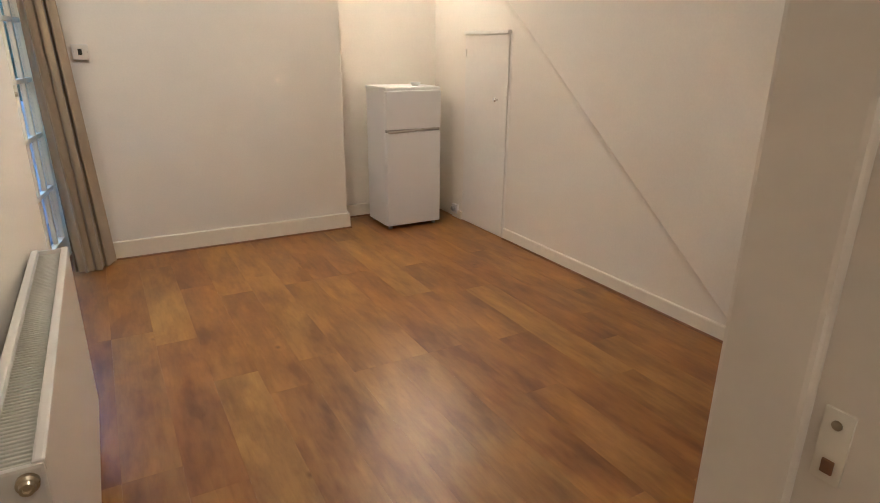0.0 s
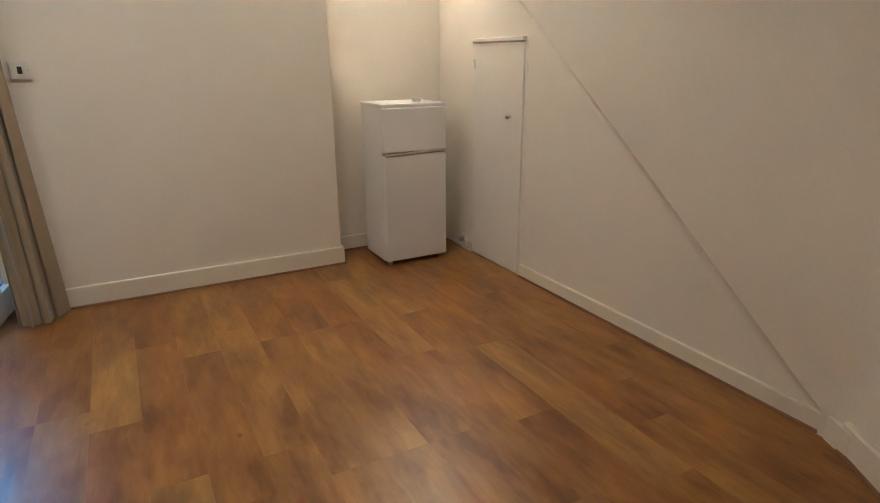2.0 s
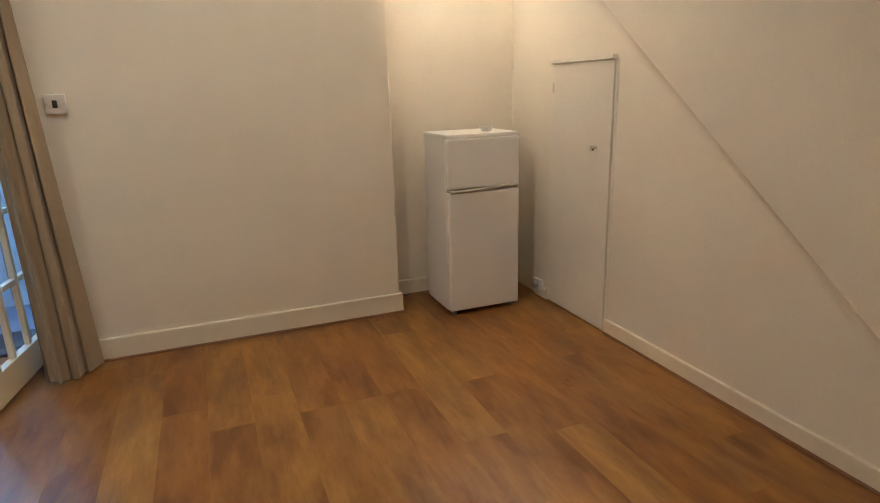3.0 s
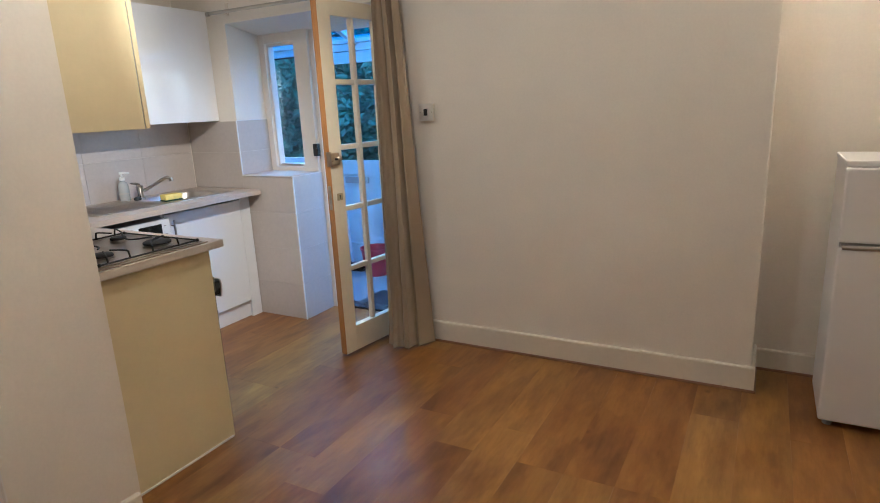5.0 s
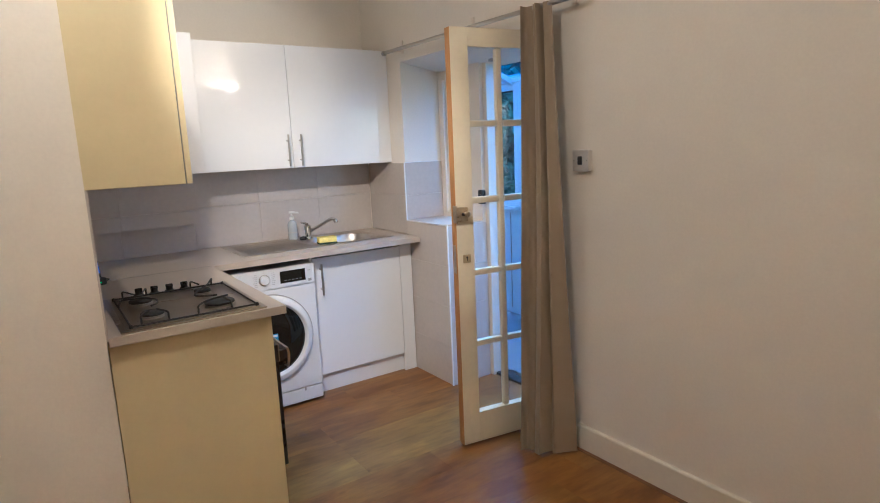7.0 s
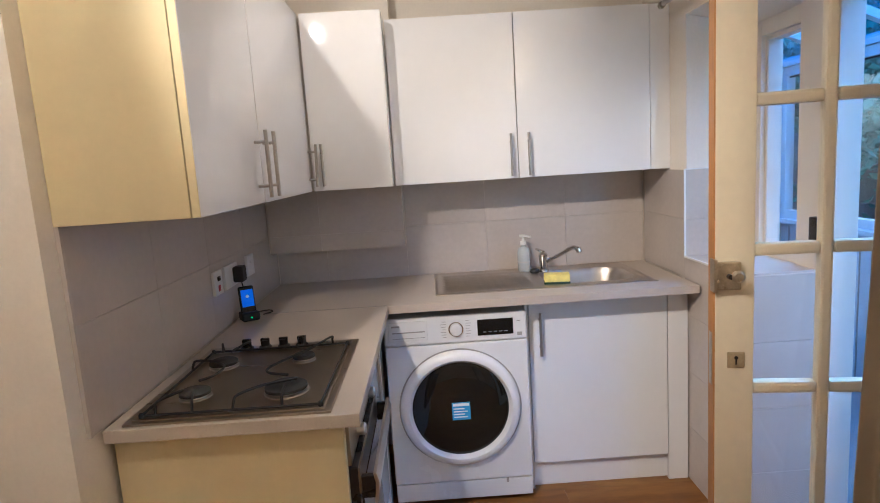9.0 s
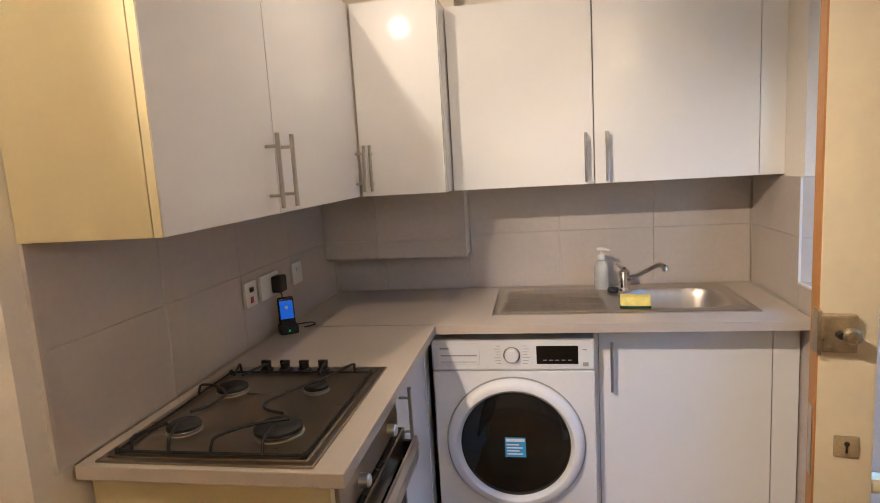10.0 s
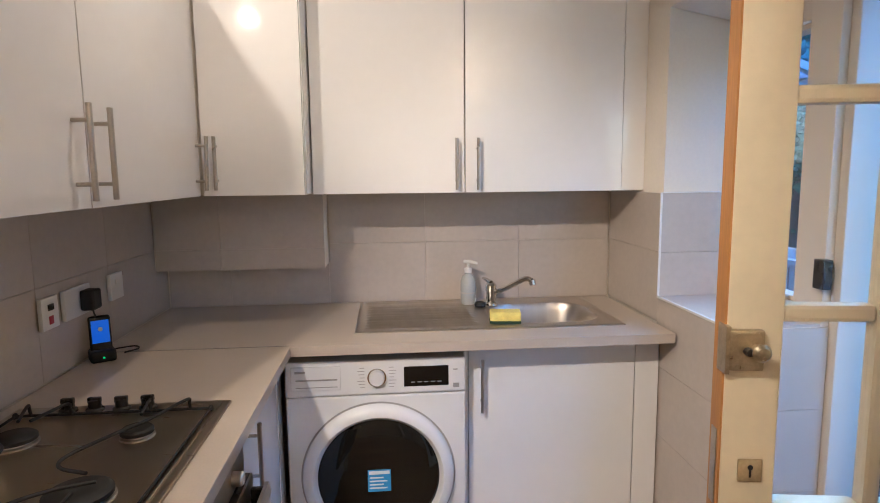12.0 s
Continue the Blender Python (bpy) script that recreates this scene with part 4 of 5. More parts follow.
# ---- wall units ----
U0, U1 = 1.376, 2.078
wu = thing("wall_cabinet", (-0.97, 2.95, U0), "white gloss wall cabinet with cream end panel above the hob", "wall cabinet")
bm = box(-1.47, -0.478, 2.802, 3.090, U0 + 0.002, U0 + 0.018)
bm = box(-1.47, -0.478, 2.802, 3.090, U1 - 0.018, U1 - 0.002, 0, bm)
bm = box(-1.47, -1.454, 2.802, 3.090, U0 + 0.018, U1 - 0.018, 0, bm)
bm = box(-0.972, -0.956, 2.802, 3.090, U0 + 0.018, U1 - 0.018, 0, bm)
part("body", bm, M_CARC, wu)
part("end_panel", box(-0.478, -0.458, 2.802, 3.089, U0, U1 + 0.002, 0.0015), M_CREAM, wu, "cream end panel")
d = part("door", box(-0.957, -0.459, 3.092, 3.111, U0, U1, 0.0018), M_GLOSS, wu)
part("edge_band", box(-0.4592, -0.4572, 3.0925, 3.1095, U0 + 0.001, U1 - 0.001), M_CREAM, d, "cream edge band")
bar_handle("handle", d, (-0.905, 3.111, 1.425), (-0.905, 3.111, 1.548), (0, 0.034, 0), 0.188)
wide = d = part("door", box(-1.676, -0.961, 3.092, 3.111, U0, U1, 0.0018), M_GLOSS, wu)
bar_handle("handle", d, (-0.993, 3.111, 1.425), (-0.993, 3.111, 1.548), (0, 0.034, 0), 0.188)

cu = thing("corner_wall_cabinet", (-1.9, 3.1, U0), "white gloss corner wall cabinet with one narrow door", "wall cabinet")
part("body", prism([(-2.185, 2.802), (-1.474, 2.802), (-1.474, 3.090), (-1.70, 3.10), (-1.714, 3.425), (-2.054, 3.425), (-2.054, 3.445), (-2.185, 3.445)], 2, U0 + 0.002, U1 - 0.004), M_CARC, cu)


def leaf(name, a, b, thick, parent):
    """An upright door leaf from a to b; its face lies on that line, its thickness to the left."""
    a, b = Vector((*a, 0)), Vector((*b, 0))
    m = Matrix.Translation(a) @ Matrix.Rotation(math.atan2((b - a).y, (b - a).x), 4, "Z")
    return part(name, moved(box(0, (b - a).length, 0, thick, U0, U1, 0.0018), m), M_GLOSS, parent)


d2 = leaf("door", (-1.680, 3.119), (-1.6835, 3.440), 0.018, cu)
part("side_panel", box(-1.880, -1.710, 3.426, 3.442, U0, U1, 0.001), M_GLOSS, cu)
bar_handle("handle", wide, (-1.635, 3.111, 1.425), (-1.635, 3.115, 1.535), (0.001, 0.033, 0), 0.170)
bar_handle("handle", d2, (-1.682, 3.165, 1.425), (-1.682, 3.165, 1.535), (0.033, 0.002, 0), 0.170)

ws = thing("sink_wall_cabinet", (-2.0, 4.0, U0), "white gloss double wall cabinet above the sink", "wall cabinet")
bm = box(KX, -1.880, 3.466, 4.660, U0 + 0.002, U0 + 0.018)
bm = box(KX, -1.880, 3.466, 4.660, U1 - 0.018, U1 - 0.002, 0, bm)
bm = box(KX, -1.880, 3.466, 3.482, U0 + 0.018, U1 - 0.018, 0, bm)
bm = box(KX, -1.880, 4.580, 4.596, U0 + 0.018, U1 - 0.018, 0, bm)
part("body", bm, M_CARC, ws)
d = part("door", box(-1.878, -1.860, 3.446, 3.993, U0 - 0.004, U1, 0.0018), M_GLOSS, ws)
bar_handle("handle", d, (-1.860, 3.962, 1.418), (-1.860, 3.962, 1.532), (0.033, 0, 0), 0.185)
d = part("door", box(-1.878, -1.860, 3.997, 4.584, U0 - 0.004, U1, 0.0018), M_GLOSS, ws)
bar_handle("handle", d, (-1.860, 4.040, 1.418), (-1.860, 4.040, 1.532), (0.033, 0, 0), 0.185)
part("filler", box(-1.884, -1.866, 4.587, 4.6745, U0 - 0.004, U1, 0.0015), M_GLOSS, ws, "white filler strip")

# ---- sockets and the little display ----
for x0, x1, n in ((-1.340, -1.262, "socket"), (-1.515, -1.372, "double_socket"), (-1.735, -1.645, "socket")):
    s = thing(n, ((x0 + x1) / 2, SY, 1.09), "white plastic wall socket on the tiles", "socket")
    part("plate", box(x0, x1, 2.811, 2.823, 1.045, 1.130, 0.003), M_PLASTIC, s)
    c = (x0 + x1) / 2
    if n == "socket":
        part("rocker", box(c - 0.012, c + 0.012, 2.822, 2.827, 1.095, 1.112, 0.002), M_BLACK if x0 > -1.5 else M_PLASTIC, s)
        if x0 > -1.5:
            part("pin_hole", box(c - 0.010, c + 0.010, 2.8225, 2.8245, 1.058, 1.080, 0.001), M_RED, s, "dark red indicator")
ch = thing("charger", (-1.475, 2.83, 1.06), "black plug-in charger in the double socket", "charger")
part("body", box(-1.500, -1.448, 2.823, 2.862, 1.058, 1.118, 0.008, None, 3), M_RUBBER, ch)
dv = thing("energy_display", (-1.472, 2.862, ZT), "small black handheld display in a stand with blue screen", "display")
tilt = Matrix.Translation((-1.472, 2.862, ZT)) @ Matrix.Rotation(radians(-58), 4, "Z")
part("stand", moved(box(-0.034, 0.034, -0.030, 0.034, 0, 0.034, 0.010, None, 3), tilt), M_RUBBER, dv)
body = part("body", moved(box(-0.029, 0.029, -0.009, 0.012, 0.022, 0.132, 0.009, None, 3), tilt @ Matrix.Rotation(radians(8), 4, "X")), M_BLACK, dv)
lean = tilt @ Matrix.Rotation(radians(8), 4, "X")
part("screen", moved(box(-0.023, 0.023, 0.0118, 0.0128, 0.052, 0.118), lean), M_SCREEN, body, "glowing blue screen")
part("icon", moved(lathe([(0, 0), (0.006, 0), (0.006, 0.0006), (0, 0.0006)], pose(0, 0.0128, 0.092, -90, 0, 0), 14), lean), M_PAPER, body)
part("led", moved(lathe([(0, 0), (0.003, 0), (0.003, 0.002), (0, 0.002)], pose(0, 0.034, 0.015, -90, 0, 0), 8), tilt), M_LED, dv, "small green light")
part("cable", rod(curve_points([(-1.474, 2.845, 1.06), (-1.478, 2.85, 1.02), (-1.495, 2.84, 0.96), (-1.52, 2.83, 0.912), (-1.57, 2.85, 0.909), (-1.60, 2.90, 0.909), (-1.57, 2.925, 0.909), (-1.53, 2.90, 0.909)]), 0.0025, 6), M_RUBBER, dv, "thin black cable")

# ---- lamps ----
# the bulb stands over the point that lights
BULB_SHAPE = [(r, z + 0.072) for r, z in ((0, 0.050), (0.013, 0.048), (0.014, 0.030), (0.024, 0.012), (0.029, -0.006), (0.026, -0.022), (0.014, -0.033), (0, -0.036))]
pl = thing("room_lamp", (LAMP.x, LAMP.y, CEIL), "unseen ceiling lamp with a bare lit bulb and added fill spot heads", "ceiling lamp")
part("ceiling_rose", lathe([(0, 0), (0.055, 0), (0.053, -0.014), (0.040, -0.024), (0.010, -0.028), (0, -0.028)], pose(LAMP.x, LAMP.y, CEIL), 28), M_PLASTIC, pl)
part("stem", rod([(LAMP.x, LAMP.y, CEIL - 0.025), (LAMP.x, LAMP.y, LAMP.z + 0.165)], 0.006, 10), M_CHROME, pl)
part("holder", lathe([(0, 0.175), (0.009, 0.174), (0.018, 0.160), (0.020, 0.120), (0.017, 0.116), (0, 0.116)], Matrix.Translation(LAMP), 20), M_PLASTIC, pl)
part("bulb", lathe(BULB_SHAPE, Matrix.Translation(LAMP), 20), M_BULB, pl, "lit warm bulb")
# heads and arms are added only to house the two fill spots
for way in (AIM, AIM_HIGH):
    back = LAMP - way * 0.10
    part("head", lathe([(0.0, 0.0), (0.020, 0.002), (0.030, 0.020), (0.034, 0.060), (0.031, 0.060), (0.027, 0.022), (0.0, 0.012)], Matrix.Translation(back) @ way.to_track_quat("Z", "Y").to_matrix().to_4x4(), 24), M_PLASTIC, pl, "added white head that houses a fill spot")
    part("arm", rod([(LAMP.x, LAMP.y, LAMP.z + 0.17), back + Vector((0, 0, 0.05)), back], 0.005, 8), M_CHROME, pl)


def flush_lamp(at, label):
    """A bulb in a short holder on the ceiling."""
    t = thing("ceiling_lamp", (at.x, at.y, CEIL), label, "ceiling lamp")
    part("base", lathe([(0, 0), (0.05, 0), (0.05, -0.016), (0.03, -0.022), (0, -0.022)], pose(at.x, at.y, CEIL), 28), M_PLASTIC, t)
    part("holder", lathe([(0, 0), (0.02, 0), (0.02, -0.03), (0, -0.03)], pose(at.x, at.y, CEIL - 0.02), 20), M_PLASTIC, t)
    part("bulb", lathe(BULB_SHAPE, Matrix.Translation(at), 20), M_BULB, t, "lit warm bulb")


flush_lamp(KITCHEN_LAMP, "small white kitchen ceiling lamp with a lit bulb")
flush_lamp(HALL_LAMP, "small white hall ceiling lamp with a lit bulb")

ax, ay, az = ALCOVE_LAMP
al = thing("wall_lamp", (ax, AY, az - 0.05), "assumed unseen wall lamp in the alcove, bowl added to throw its light up", "wall lamp")
part("base", lathe([(0, 0), (0.045, 0), (0.045, 0.012), (0.025, 0.024), (0, 0.024)], pose(ax, AY, az - 0.04, 90, 0, 0), 24), M_PLASTIC, al)
part("arm", rod([(ax, AY - 0.02, az - 0.05), (ax, ay + 0.02, az - 0.09), (ax, ay, az - 0.085)], 0.009, 10), M_PLASTIC, al)
# bowl added to block downward light, so the floor shows no bright spot
part("bowl", lathe([(0.0, -0.090), (0.050, -0.082), (0.085, -0.055), (0.105, -0.010), (0.101, -0.010), (0.081, -0.052), (0.047, -0.077), (0.0, -0.084)], Matrix.Translation(ALCOVE_LAMP), 36), M_PLASTIC, al, "added white bowl that blocks the bulb from below")
part("bulb", lathe([(0, -0.084), (0.014, -0.084), (0.015, -0.072), (0.026, -0.060), (0.026, -0.048), (0.014, -0.042), (0, -0.041)], Matrix.Translation(ALCOVE_LAMP), 18), M_BULB, al, "lit warm bulb")

# ---- tiles ----
def tile_mesh(name, w, h, mat=M_TILE, thick=0.008):
    return mesh_of(name, box(-w / 2 + 0.0006, w / 2 - 0.0006, -thick, 0, -h / 2 + 0.0006, h / 2 - 0.0006, 0.0003, None, 1), mat)


TILES = {}


def tile(parent, w, h, m):
    """A wall tile whose back lies at the pose's origin, its face towards the pose's -y."""
    key = (round(w, 3), round(h, 3))
    if key not in TILES:
        TILES[key] = tile_mesh("tile", *key)
    return piece("tile", TILES[key], parent, m)


def tile_wall(parent, a0, a1, splits, z_rows, place):
    """Tiles between a0 and a1, cut at splits, in rows of (z0, z1)."""
    cuts = [a0] + [s for s in splits if a0 + 0.01 < s < a1 - 0.01] + [a1]
    for z0, z1 in z_rows:
        for p, q in zip(cuts, cuts[1:]):
            tile(parent, q - p, z1 - z0, place((p + q) / 2, (z0 + z1) / 2))


ROWS_ = [(0.905, 1.157), (1.157, 1.374)]
tile_wall(wall_sink, 3.462, 4.664, [3.866, 4.268], ROWS_, lambda a, z: pose(KX, a, z, 0, 0, 90))
tile_wall(wall_sink, 2.812, 3.462, [3.06], [(0.905, 1.074)], lambda a, z: pose(KX, a, z, 0, 0, 90))
tile_wall(boxing, 2.812, 3.459, [3.06], [(1.076, 1.157), (1.157, 1.374)], lambda a, z: pose(-2.056, a, z, 0, 0, 90))
tile_wall(wall_hob, -2.18, -0.468, [-1.667, -1.267, -0.867], ROWS_, lambda a, z: pose(a, SY, z, 0, 0, 180))
tile_wall(wall_north, -2.18, -1.703, [], [(0.905, 1.157), (1.157, 1.366)], lambda a, z: pose(a, 4.675, z))
tile_wall(wall_north, -1.703, -1.252, [], [(0.0, 0.248), (0.248, 0.498), (0.498, 0.748), (0.748, 0.992)], lambda a, z: pose(a, 4.675, z))
tile_wall(wall_north, 4.667, 4.955, [], [(1.0, 1.157), (1.157, 1.366)], lambda a, z: pose(-1.70, a, z, 0, 0, 90))
tile_wall(wall_north, 4.667, 4.962, [], [(0.0, 0.248), (0.248, 0.498), (0.498, 0.748), (0.748, 0.992)], lambda a, z: pose(-1.25, a, z, 0, 0, 90))
tile(wall_north, 0.45, 0.288, pose(-1.476, 4.810, 0.992, -90, 0, 0))
bm = box(-1.695, -1.690, 4.660, 4.668, 1.0, 1.368, 0.001)
bm = box(-1.695, -1.240, 4.660, 4.668, 0.994, 1.002, 0.001, bm)
bm = box(-1.248, -1.240, 4.660, 4.668, 0.0, 0.994, 0.001, bm)
bm = box(-1.70, -1.690, 4.668, 4.952, 1.366, 1.370, 0.001, bm)
structure("tile_trim", bm, M_TILETRIM, "white plastic tile edging round the ledge", "trim")
bm = box(-0.472, -0.462, SY - 0.001, SY + 0.010, 0.905, 1.376, 0.001)
structure("trim_2", bm, M_TILE, "tile edging strip at the end of the hob tiles", "trim")

# ---- floor planks ----
PW = 0.194
LENGTHS = (1.20,)
PLANKS = {}


def plank(x, y, n):
    if n not in PLANKS:
        PLANKS[n] = mesh_of("plank", box(-PW / 2, PW / 2, 0, n, -0.0125, 0, 0.00025, None, 1), M_FLOOR)
    piece("plank", PLANKS[n], floor, pose(x + PW / 2, y, 0))


rnd = random.Random(11)
x = -2.22
while x < 2.5:
    lo = 2.72 if x < -0.65 else (-1.3 if x < 1.15 else (0.36 if x < 1.56 else 0.36 + (x - 1.56) * 1.5))
    y, first = lo, True
    while y < 5.04:
        n = rnd.choice((0.18, 0.40, 0.64, 0.88, 1.06)) if first else rnd.choice(LENGTHS)
        n = min(n, round(5.06 - y, 2))
        plank(x, y, n)
        y, first = y + n, False
    x += PW

# ---- lean-to behind the garden door ----
LY, LX0, LX1, LZ = 6.12, -3.45, 0.55, -0.05
ground = structure("ground", box(-60, 60, 5.09, 90, -0.30, -0.10), M_GRASS, "rough green garden lawn", "lawn")
pad = structure("pavement", box(LX0 - 0.1, LX1 + 0.1, 5.062, LY + 0.1, -0.12, LZ), M_CONC, "grey concrete floor of the lean-to", "paving")
outer = structure("wall_outside", box(-3.6, -2.29, 5.06, 5.10, -0.1, 2.72), M_BRICK, "rendered outside wall of the house", "wall")


def upvc_window(name, u0, u1, place, label, sill=0.92, head=1.90):
    """A plastic wall bay: a panel below, a window above; drawn along x at y = 0, then placed."""
    t = thing(name, place @ Vector(((u0 + u1) / 2, 0, LZ)), label, "window bay", "lean-to bays")
    def put(n, bm, mat, parent=None, lab=""):
        return part(n, moved(bm, place), mat, parent or t, lab)
    put("panel", box(u0, u1, 0.01, 0.05, LZ, sill - 0.03, 0.002), M_UPVC)
    k = u0 + 0.10
    while k < u1 - 0.05:
        put("groove", box(k, k + 0.006, 0.004, 0.012, LZ + 0.05, sill - 0.06), M_GREYPL)
        k += 0.10
    put("sill", box(u0, u1, -0.05, 0.08, sill - 0.03, sill, 0.004), M_UPVC)
    bm = box(u0, u0 + 0.055, 0, 0.06, sill, head + 0.06, 0.004)
    bm = box(u1 - 0.055, u1, 0, 0.06, sill, head + 0.06, 0.004, bm)
    bm = box(u0 + 0.055, u1 - 0.055, 0, 0.06, sill, sill + 0.055, 0.004, bm)
    bm = box(u0 + 0.055, u1 - 0.055, 0, 0.06, head, head + 0.06, 0.004, bm)
    f = put("frame", bm, M_UPVC)
    put("gasket", box(u0 + 0.05, u1 - 0.05, 0.018, 0.024, head - 0.012, head), M_RUBBER, f)
    g = put("pane", box(u0 + 0.05, u1 - 0.05, 0.03, 0.034, sill + 0.05, head), M_GLASS)
    g.visible_shadow = False
    return t


north = Matrix.Translation((0, LY, 0))
upvc_window("window_bay", LX0, -2.22, north, "white plastic window bay over a ribbed panel")
upvc_window("window_bay", -1.38, LX1, north, "white plastic window bay over a ribbed panel")
west = Matrix.Translation((LX0, 0, 0)) @ Matrix.Rotation(radians(90), 4, "Z")
upvc_window("window_bay", 5.10, LY, west, "white plastic end window bay of the lean-to")
upvc_window("window_bay", 5.10, LY, Matrix.Translation((LX1 + 0.05, 0, 0)) @ Matrix.Rotation(radians(90), 4, "Z"), "white plastic end window bay of the lean-to")



def pd_part(name, bm, mat, parent, label=""):
    return part(name, moved(bm, Matrix.Translation((-0.60, 0, 0))), mat, parent, label)


pd = thing("plastic_door", (-1.80, LY, LZ), "white plastic back door with glass above a panel, shut", "door")
bm = box(-1.615, -1.545, LY - 0.005, LY + 0.06, LZ, 1.96, 0.004)
bm = box(-0.855, -0.785, LY - 0.005, LY + 0.06, LZ, 1.96, 0.004, bm)
bm = box(-1.545, -0.855, LY - 0.005, LY + 0.06, 1.90, 1.96, 0.004, bm)
pd_part("door_frame", bm, M_UPVC, pd)
bm = box(-1.54, -1.45, LY, LY + 0.05, LZ + 0.02, 1.895, 0.005)
bm = box(-0.95, -0.86, LY, LY + 0.05, LZ + 0.02, 1.895, 0.005, bm)
for z0, z1 in ((LZ + 0.02, 0.17), (0.82, 0.95), (1.80, 1.895)):
    bm = box(-1.45, -0.95, LY, LY + 0.05, z0, z1, 0.005, bm)
pd_part("leaf", bm, M_UPVC, pd)
pd_part("panel", box(-1.46, -0.94, LY + 0.02, LY + 0.04, 0.16, 0.83, 0.004), M_UPVC, pd)
g = pd_part("pane", box(-1.46, -0.94, LY + 0.025, LY + 0.029, 0.94, 1.81), M_GLASS, pd)
g.visible_shadow = False
pd_part("letter_plate", box(-1.33, -1.07, LY - 0.012, LY + 0.002, 0.745, 0.805, 0.004), M_GREYPL, pd, "grey letter plate")
h = pd_part("handle", box(-1.515, -1.480, LY - 0.012, LY + 0.002, 0.90, 1.12, 0.005), M_BLACK, pd, "black lever handle")
pd_part("lever", rod([(-1.498, LY - 0.01, 1.04), (-1.498, LY - 0.045, 1.04), (-1.39, LY - 0.045, 1.04)], 0.009, 8), M_BLACK, h)

roof = thing("lean_to_roof", (-0.9, 5.6, 2.1), "pale twin-wall lean-to roof on white bars", "roof")
slope = Matrix.Translation((0, 5.08, 2.42)) @ Matrix.Rotation(math.atan2(-0.44, 1.06), 4, "X")
x = LX0
while x < LX1 - 0.1:
    w = min(0.58, LX1 + 0.06 - x)
    g = part("sheet", moved(box(x, x + w - 0.01, 0, 1.20, 0.0, 0.012), slope), M_ROOF, roof)
    part("roof_bar", moved(box(x - 0.025, x + 0.025, 0, 1.20, -0.045, -0.002, 0.004), slope), M_UPVC, roof)
    x += 0.58
part("eaves_beam", box(LX0 - 0.02, LX1 + 0.06, LY - 0.02, LY + 0.08, 1.962, 2.02, 0.005), M_UPVC, roof)
part("wall_plate", box(LX0 - 0.02, LX1 + 0.06, 5.062, 5.10, 2.36, 2.44, 0.004), M_UPVC, roof)
for x in (LX0, LX1 + 0.02):
    part("gable", prism([(5.10, 1.962), (LY, 1.962), (5.10, 2.36)], 0, x, x + 0.03), M_UPVC, roof)

bucket = thing("bucket", (-1.53, 5.95, LZ), "dark red plastic bucket on the lean-to floor", "bucket")
part("tub", lathe([(0, 0), (0.10, 0), (0.135, 0.24), (0.142, 0.24), (0.142, 0.25), (0.130, 0.25), (0.096, 0.008), (0, 0.008)], pose(-1.53, 5.95, LZ), 28), M_RED, bucket)
mop = thing("broom", (-1.80, 6.02, LZ), "broom with a pale blue handle leaning on the panel", "broom")
part("handle", rod([(-1.82, 5.98, 0.0), (-1.98, 6.09, 1.15)], 0.011, 10), M_UPVC, mop)
part("head", box(-1.95, -1.70, 5.95, 6.00, LZ, 0.03, 0.008), M_BLACK, mop)
mat_ = tagged(part("door_mat", box(-1.20, -0.55, 5.12, 5.52, LZ, LZ + 0.014, 0.004), M_RUBBER), "dark ribbed door mat outside the door", "door mat")

# fence and shrubs in the garden
fence = thing("fence", (-4.2, 8, -0.1), "weathered grey board fence along the garden", "fence")
FB = mesh_of("board", box(-0.006, 0.006, -0.068, 0.068, 0, 1.62, 0.003, None, 1), M_FENCE)
for k in range(46):
    piece("board", FB, fence, pose(-4.35 + 0.012 * (k % 2), 5.2 + 0.142 * k, -0.1 + 0.01 * math.sin(k * 2.3)))
for k in range(4):
    part("post", box(-4.32, -4.22, 5.6 + 2.0 * k, 5.7 + 2.0 * k, -0.1, 1.6, 0.006), M_FENCE, fence)
for z in (0.3, 1.2):
    part("rail", box(-4.338, -4.30, 5.15, 11.7, z, z + 0.07, 0.004), M_FENCE, fence)


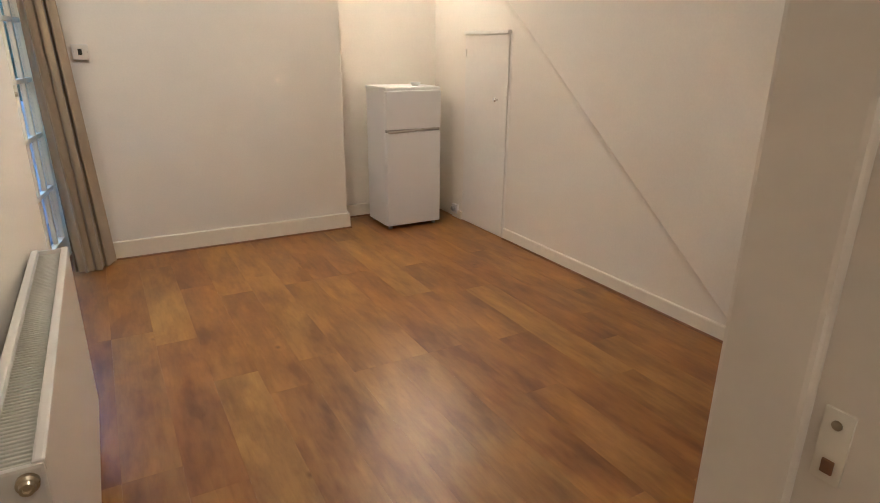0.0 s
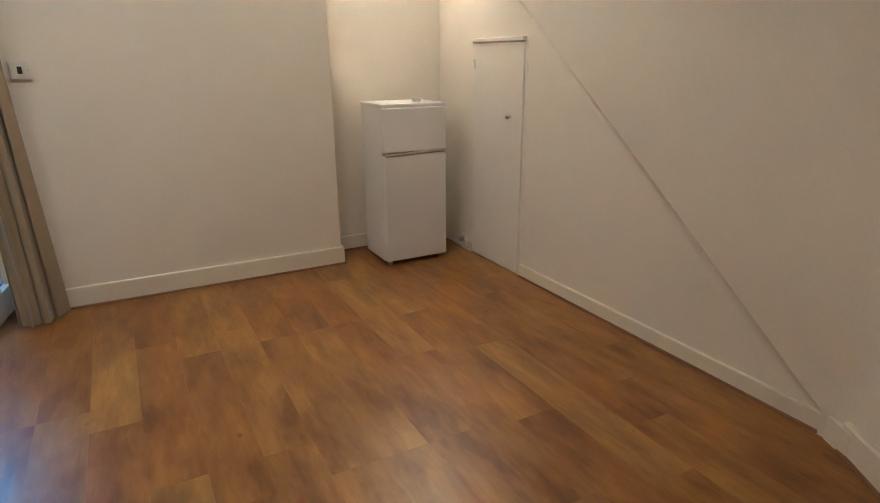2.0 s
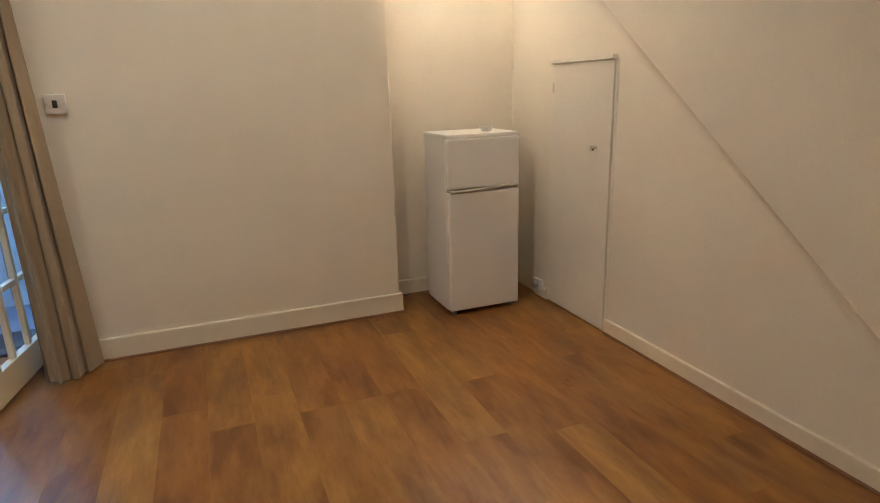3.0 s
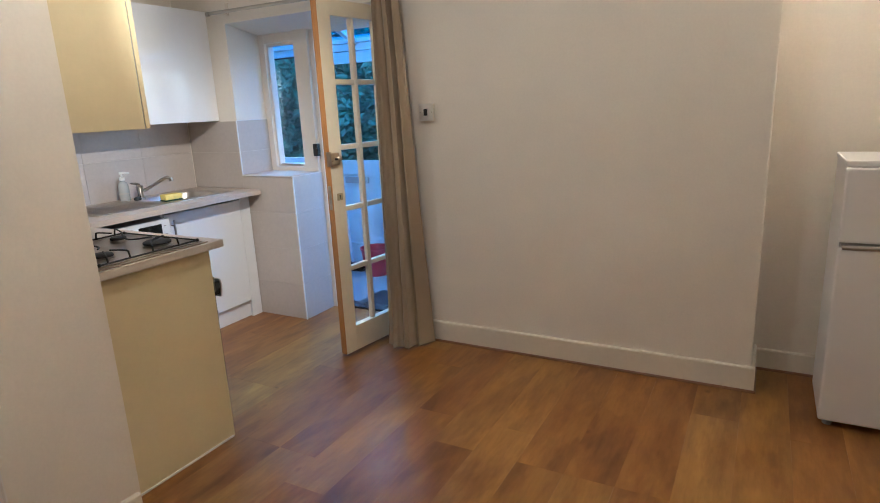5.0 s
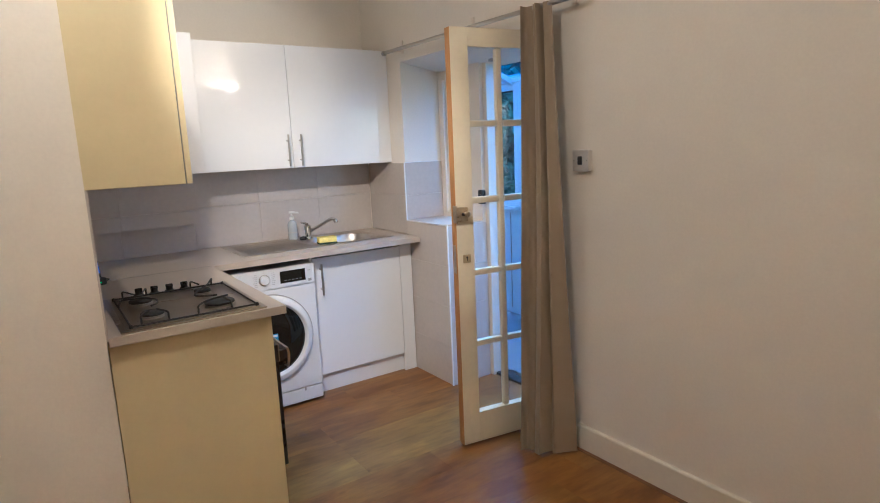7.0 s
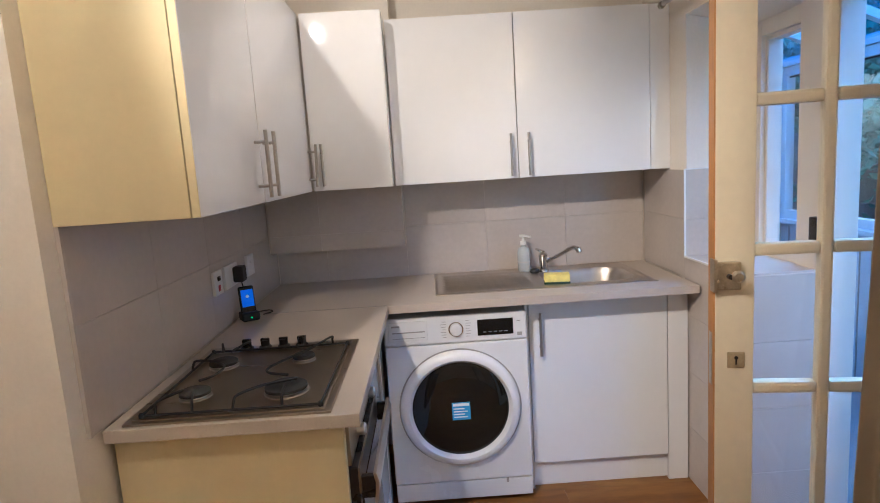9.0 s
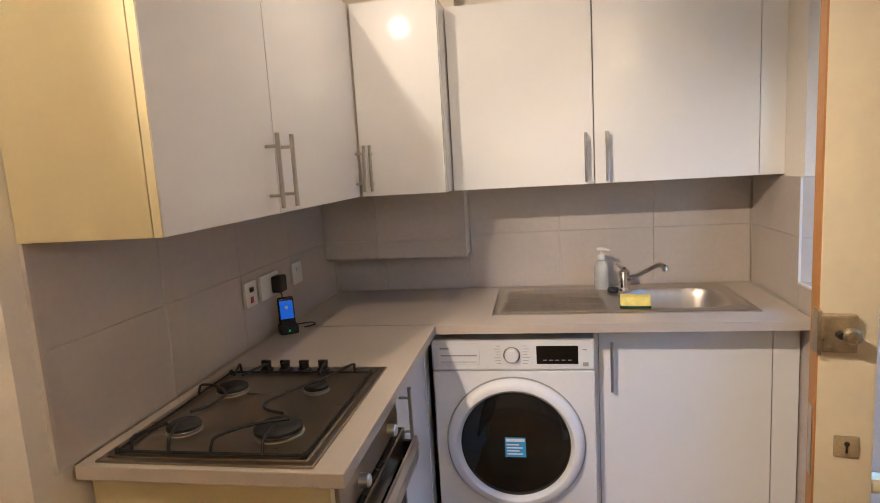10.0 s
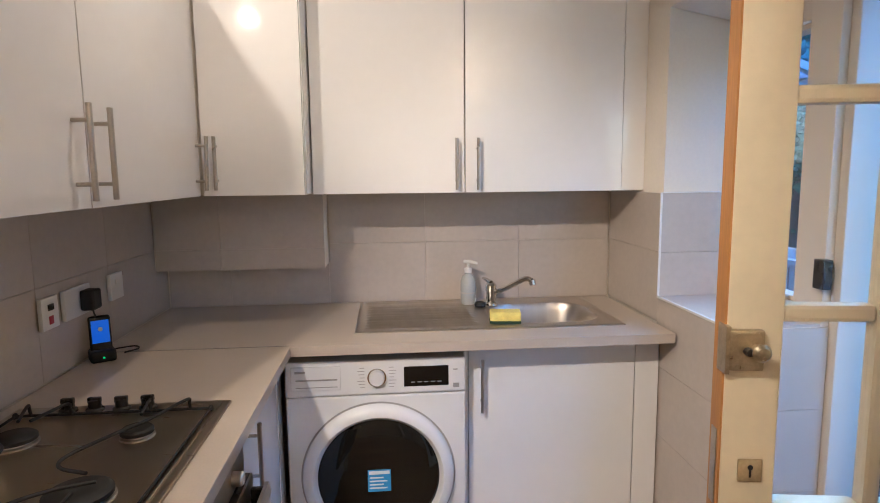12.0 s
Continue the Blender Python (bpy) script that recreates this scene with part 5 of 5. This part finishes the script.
def shrub(name, base, width, height, leaves, seed, label, clump=0.5):
    """A bush: stems, and a crown of many small leaves set in uneven clumps."""
    r = random.Random(seed)
    t = thing(name, base, label, "shrub", "garden shrubs")
    b = Vector(base)
    bm = None
    tips = []
    for k in range(7):
        a = r.random() * 6.28
        end = b + Vector((math.cos(a) * width * 0.38, math.sin(a) * width * 0.38, height * (0.45 + 0.45 * r.random())))
        mid = (b + end) / 2 + Vector((r.uniform(-0.1, 0.1), r.uniform(-0.1, 0.1), 0.12))
        bm = rod(curve_points([b, mid, end], 5), [0.03 * (1 - 0.07 * q) for q in range(11)], 6, bm)
        tips += [end, mid]
    part("trunk", bm, M_BARK, t)
    centres = [p + Vector((r.gauss(0, 0.25) * width * clump, r.gauss(0, 0.25) * width * clump, r.gauss(0, 0.18) * height)) for p in tips for _ in range(5)]
    g = np.random.default_rng(seed)
    cen = np.array([tuple(c) for c in centres])
    p = cen[g.integers(0, len(cen), leaves)] + g.normal(0, 1, (leaves, 3)) * (0.16, 0.16, 0.15)
    p = p[p[:, 2] > b.z + 0.05]
    n = len(p)
    size = (0.034 + 0.04 * g.random(n))[:, None]
    d = g.normal(0, 1, (n, 3)) * (1, 1, 0.6)
    d /= np.linalg.norm(d, axis=1, keepdims=True)
    e = np.cross(d, g.normal(0, 1, (n, 3)))
    e /= np.linalg.norm(e, axis=1, keepdims=True)
    f = np.cross(d, e)
    quad = np.stack([p - d * size, p + e * size * 0.5 + f * size * 0.12, p + d * size, p - e * size * 0.5 + f * size * 0.12], 1).reshape(-1, 3)
    k = np.arange(n)[:, None] * 4
    tris = np.concatenate([k + (0, 1, 2), k + (0, 2, 3)], 1).reshape(-1, 3)
    me = bpy.data.meshes.new("crown")
    me.from_pydata(quad.tolist(), [], tris.tolist())
    me.materials.append(M_LEAF)
    ob = new("crown", me)
    ob.parent = t
    ob.matrix_parent_inverse = world_of(t).inverted()
    tagged(ob, "", "", "", "stuff")
    return t


SHRUBS = [(-3.2, 7.9, 1.9, 2.5), (-2.0, 7.6, 1.8, 2.4), (-0.8, 8.0, 1.9, 2.6), (-4.9, 9.2, 2.4, 3.6), (-2.6, 9.4, 2.6, 3.9), (0.5, 8.4, 1.9, 2.6), (-5.2, 7.4, 2.0, 3.0), (-0.5, 9.9, 2.6, 3.9), (-6.6, 8.6, 2.6, 3.9), (-5.2, 5.9, 1.3, 2.6), (-1.4, 8.6, 2.2, 3.2), (-3.9, 8.4, 2.2, 3.2), (-7.6, 7.0, 2.4, 3.8)]
for k, (x, y, w, hgt) in enumerate(SHRUBS):
    shrub("shrub", (x, y, -0.1), w, hgt, 44000, 20 + k, "dense green garden shrub with small leaves")
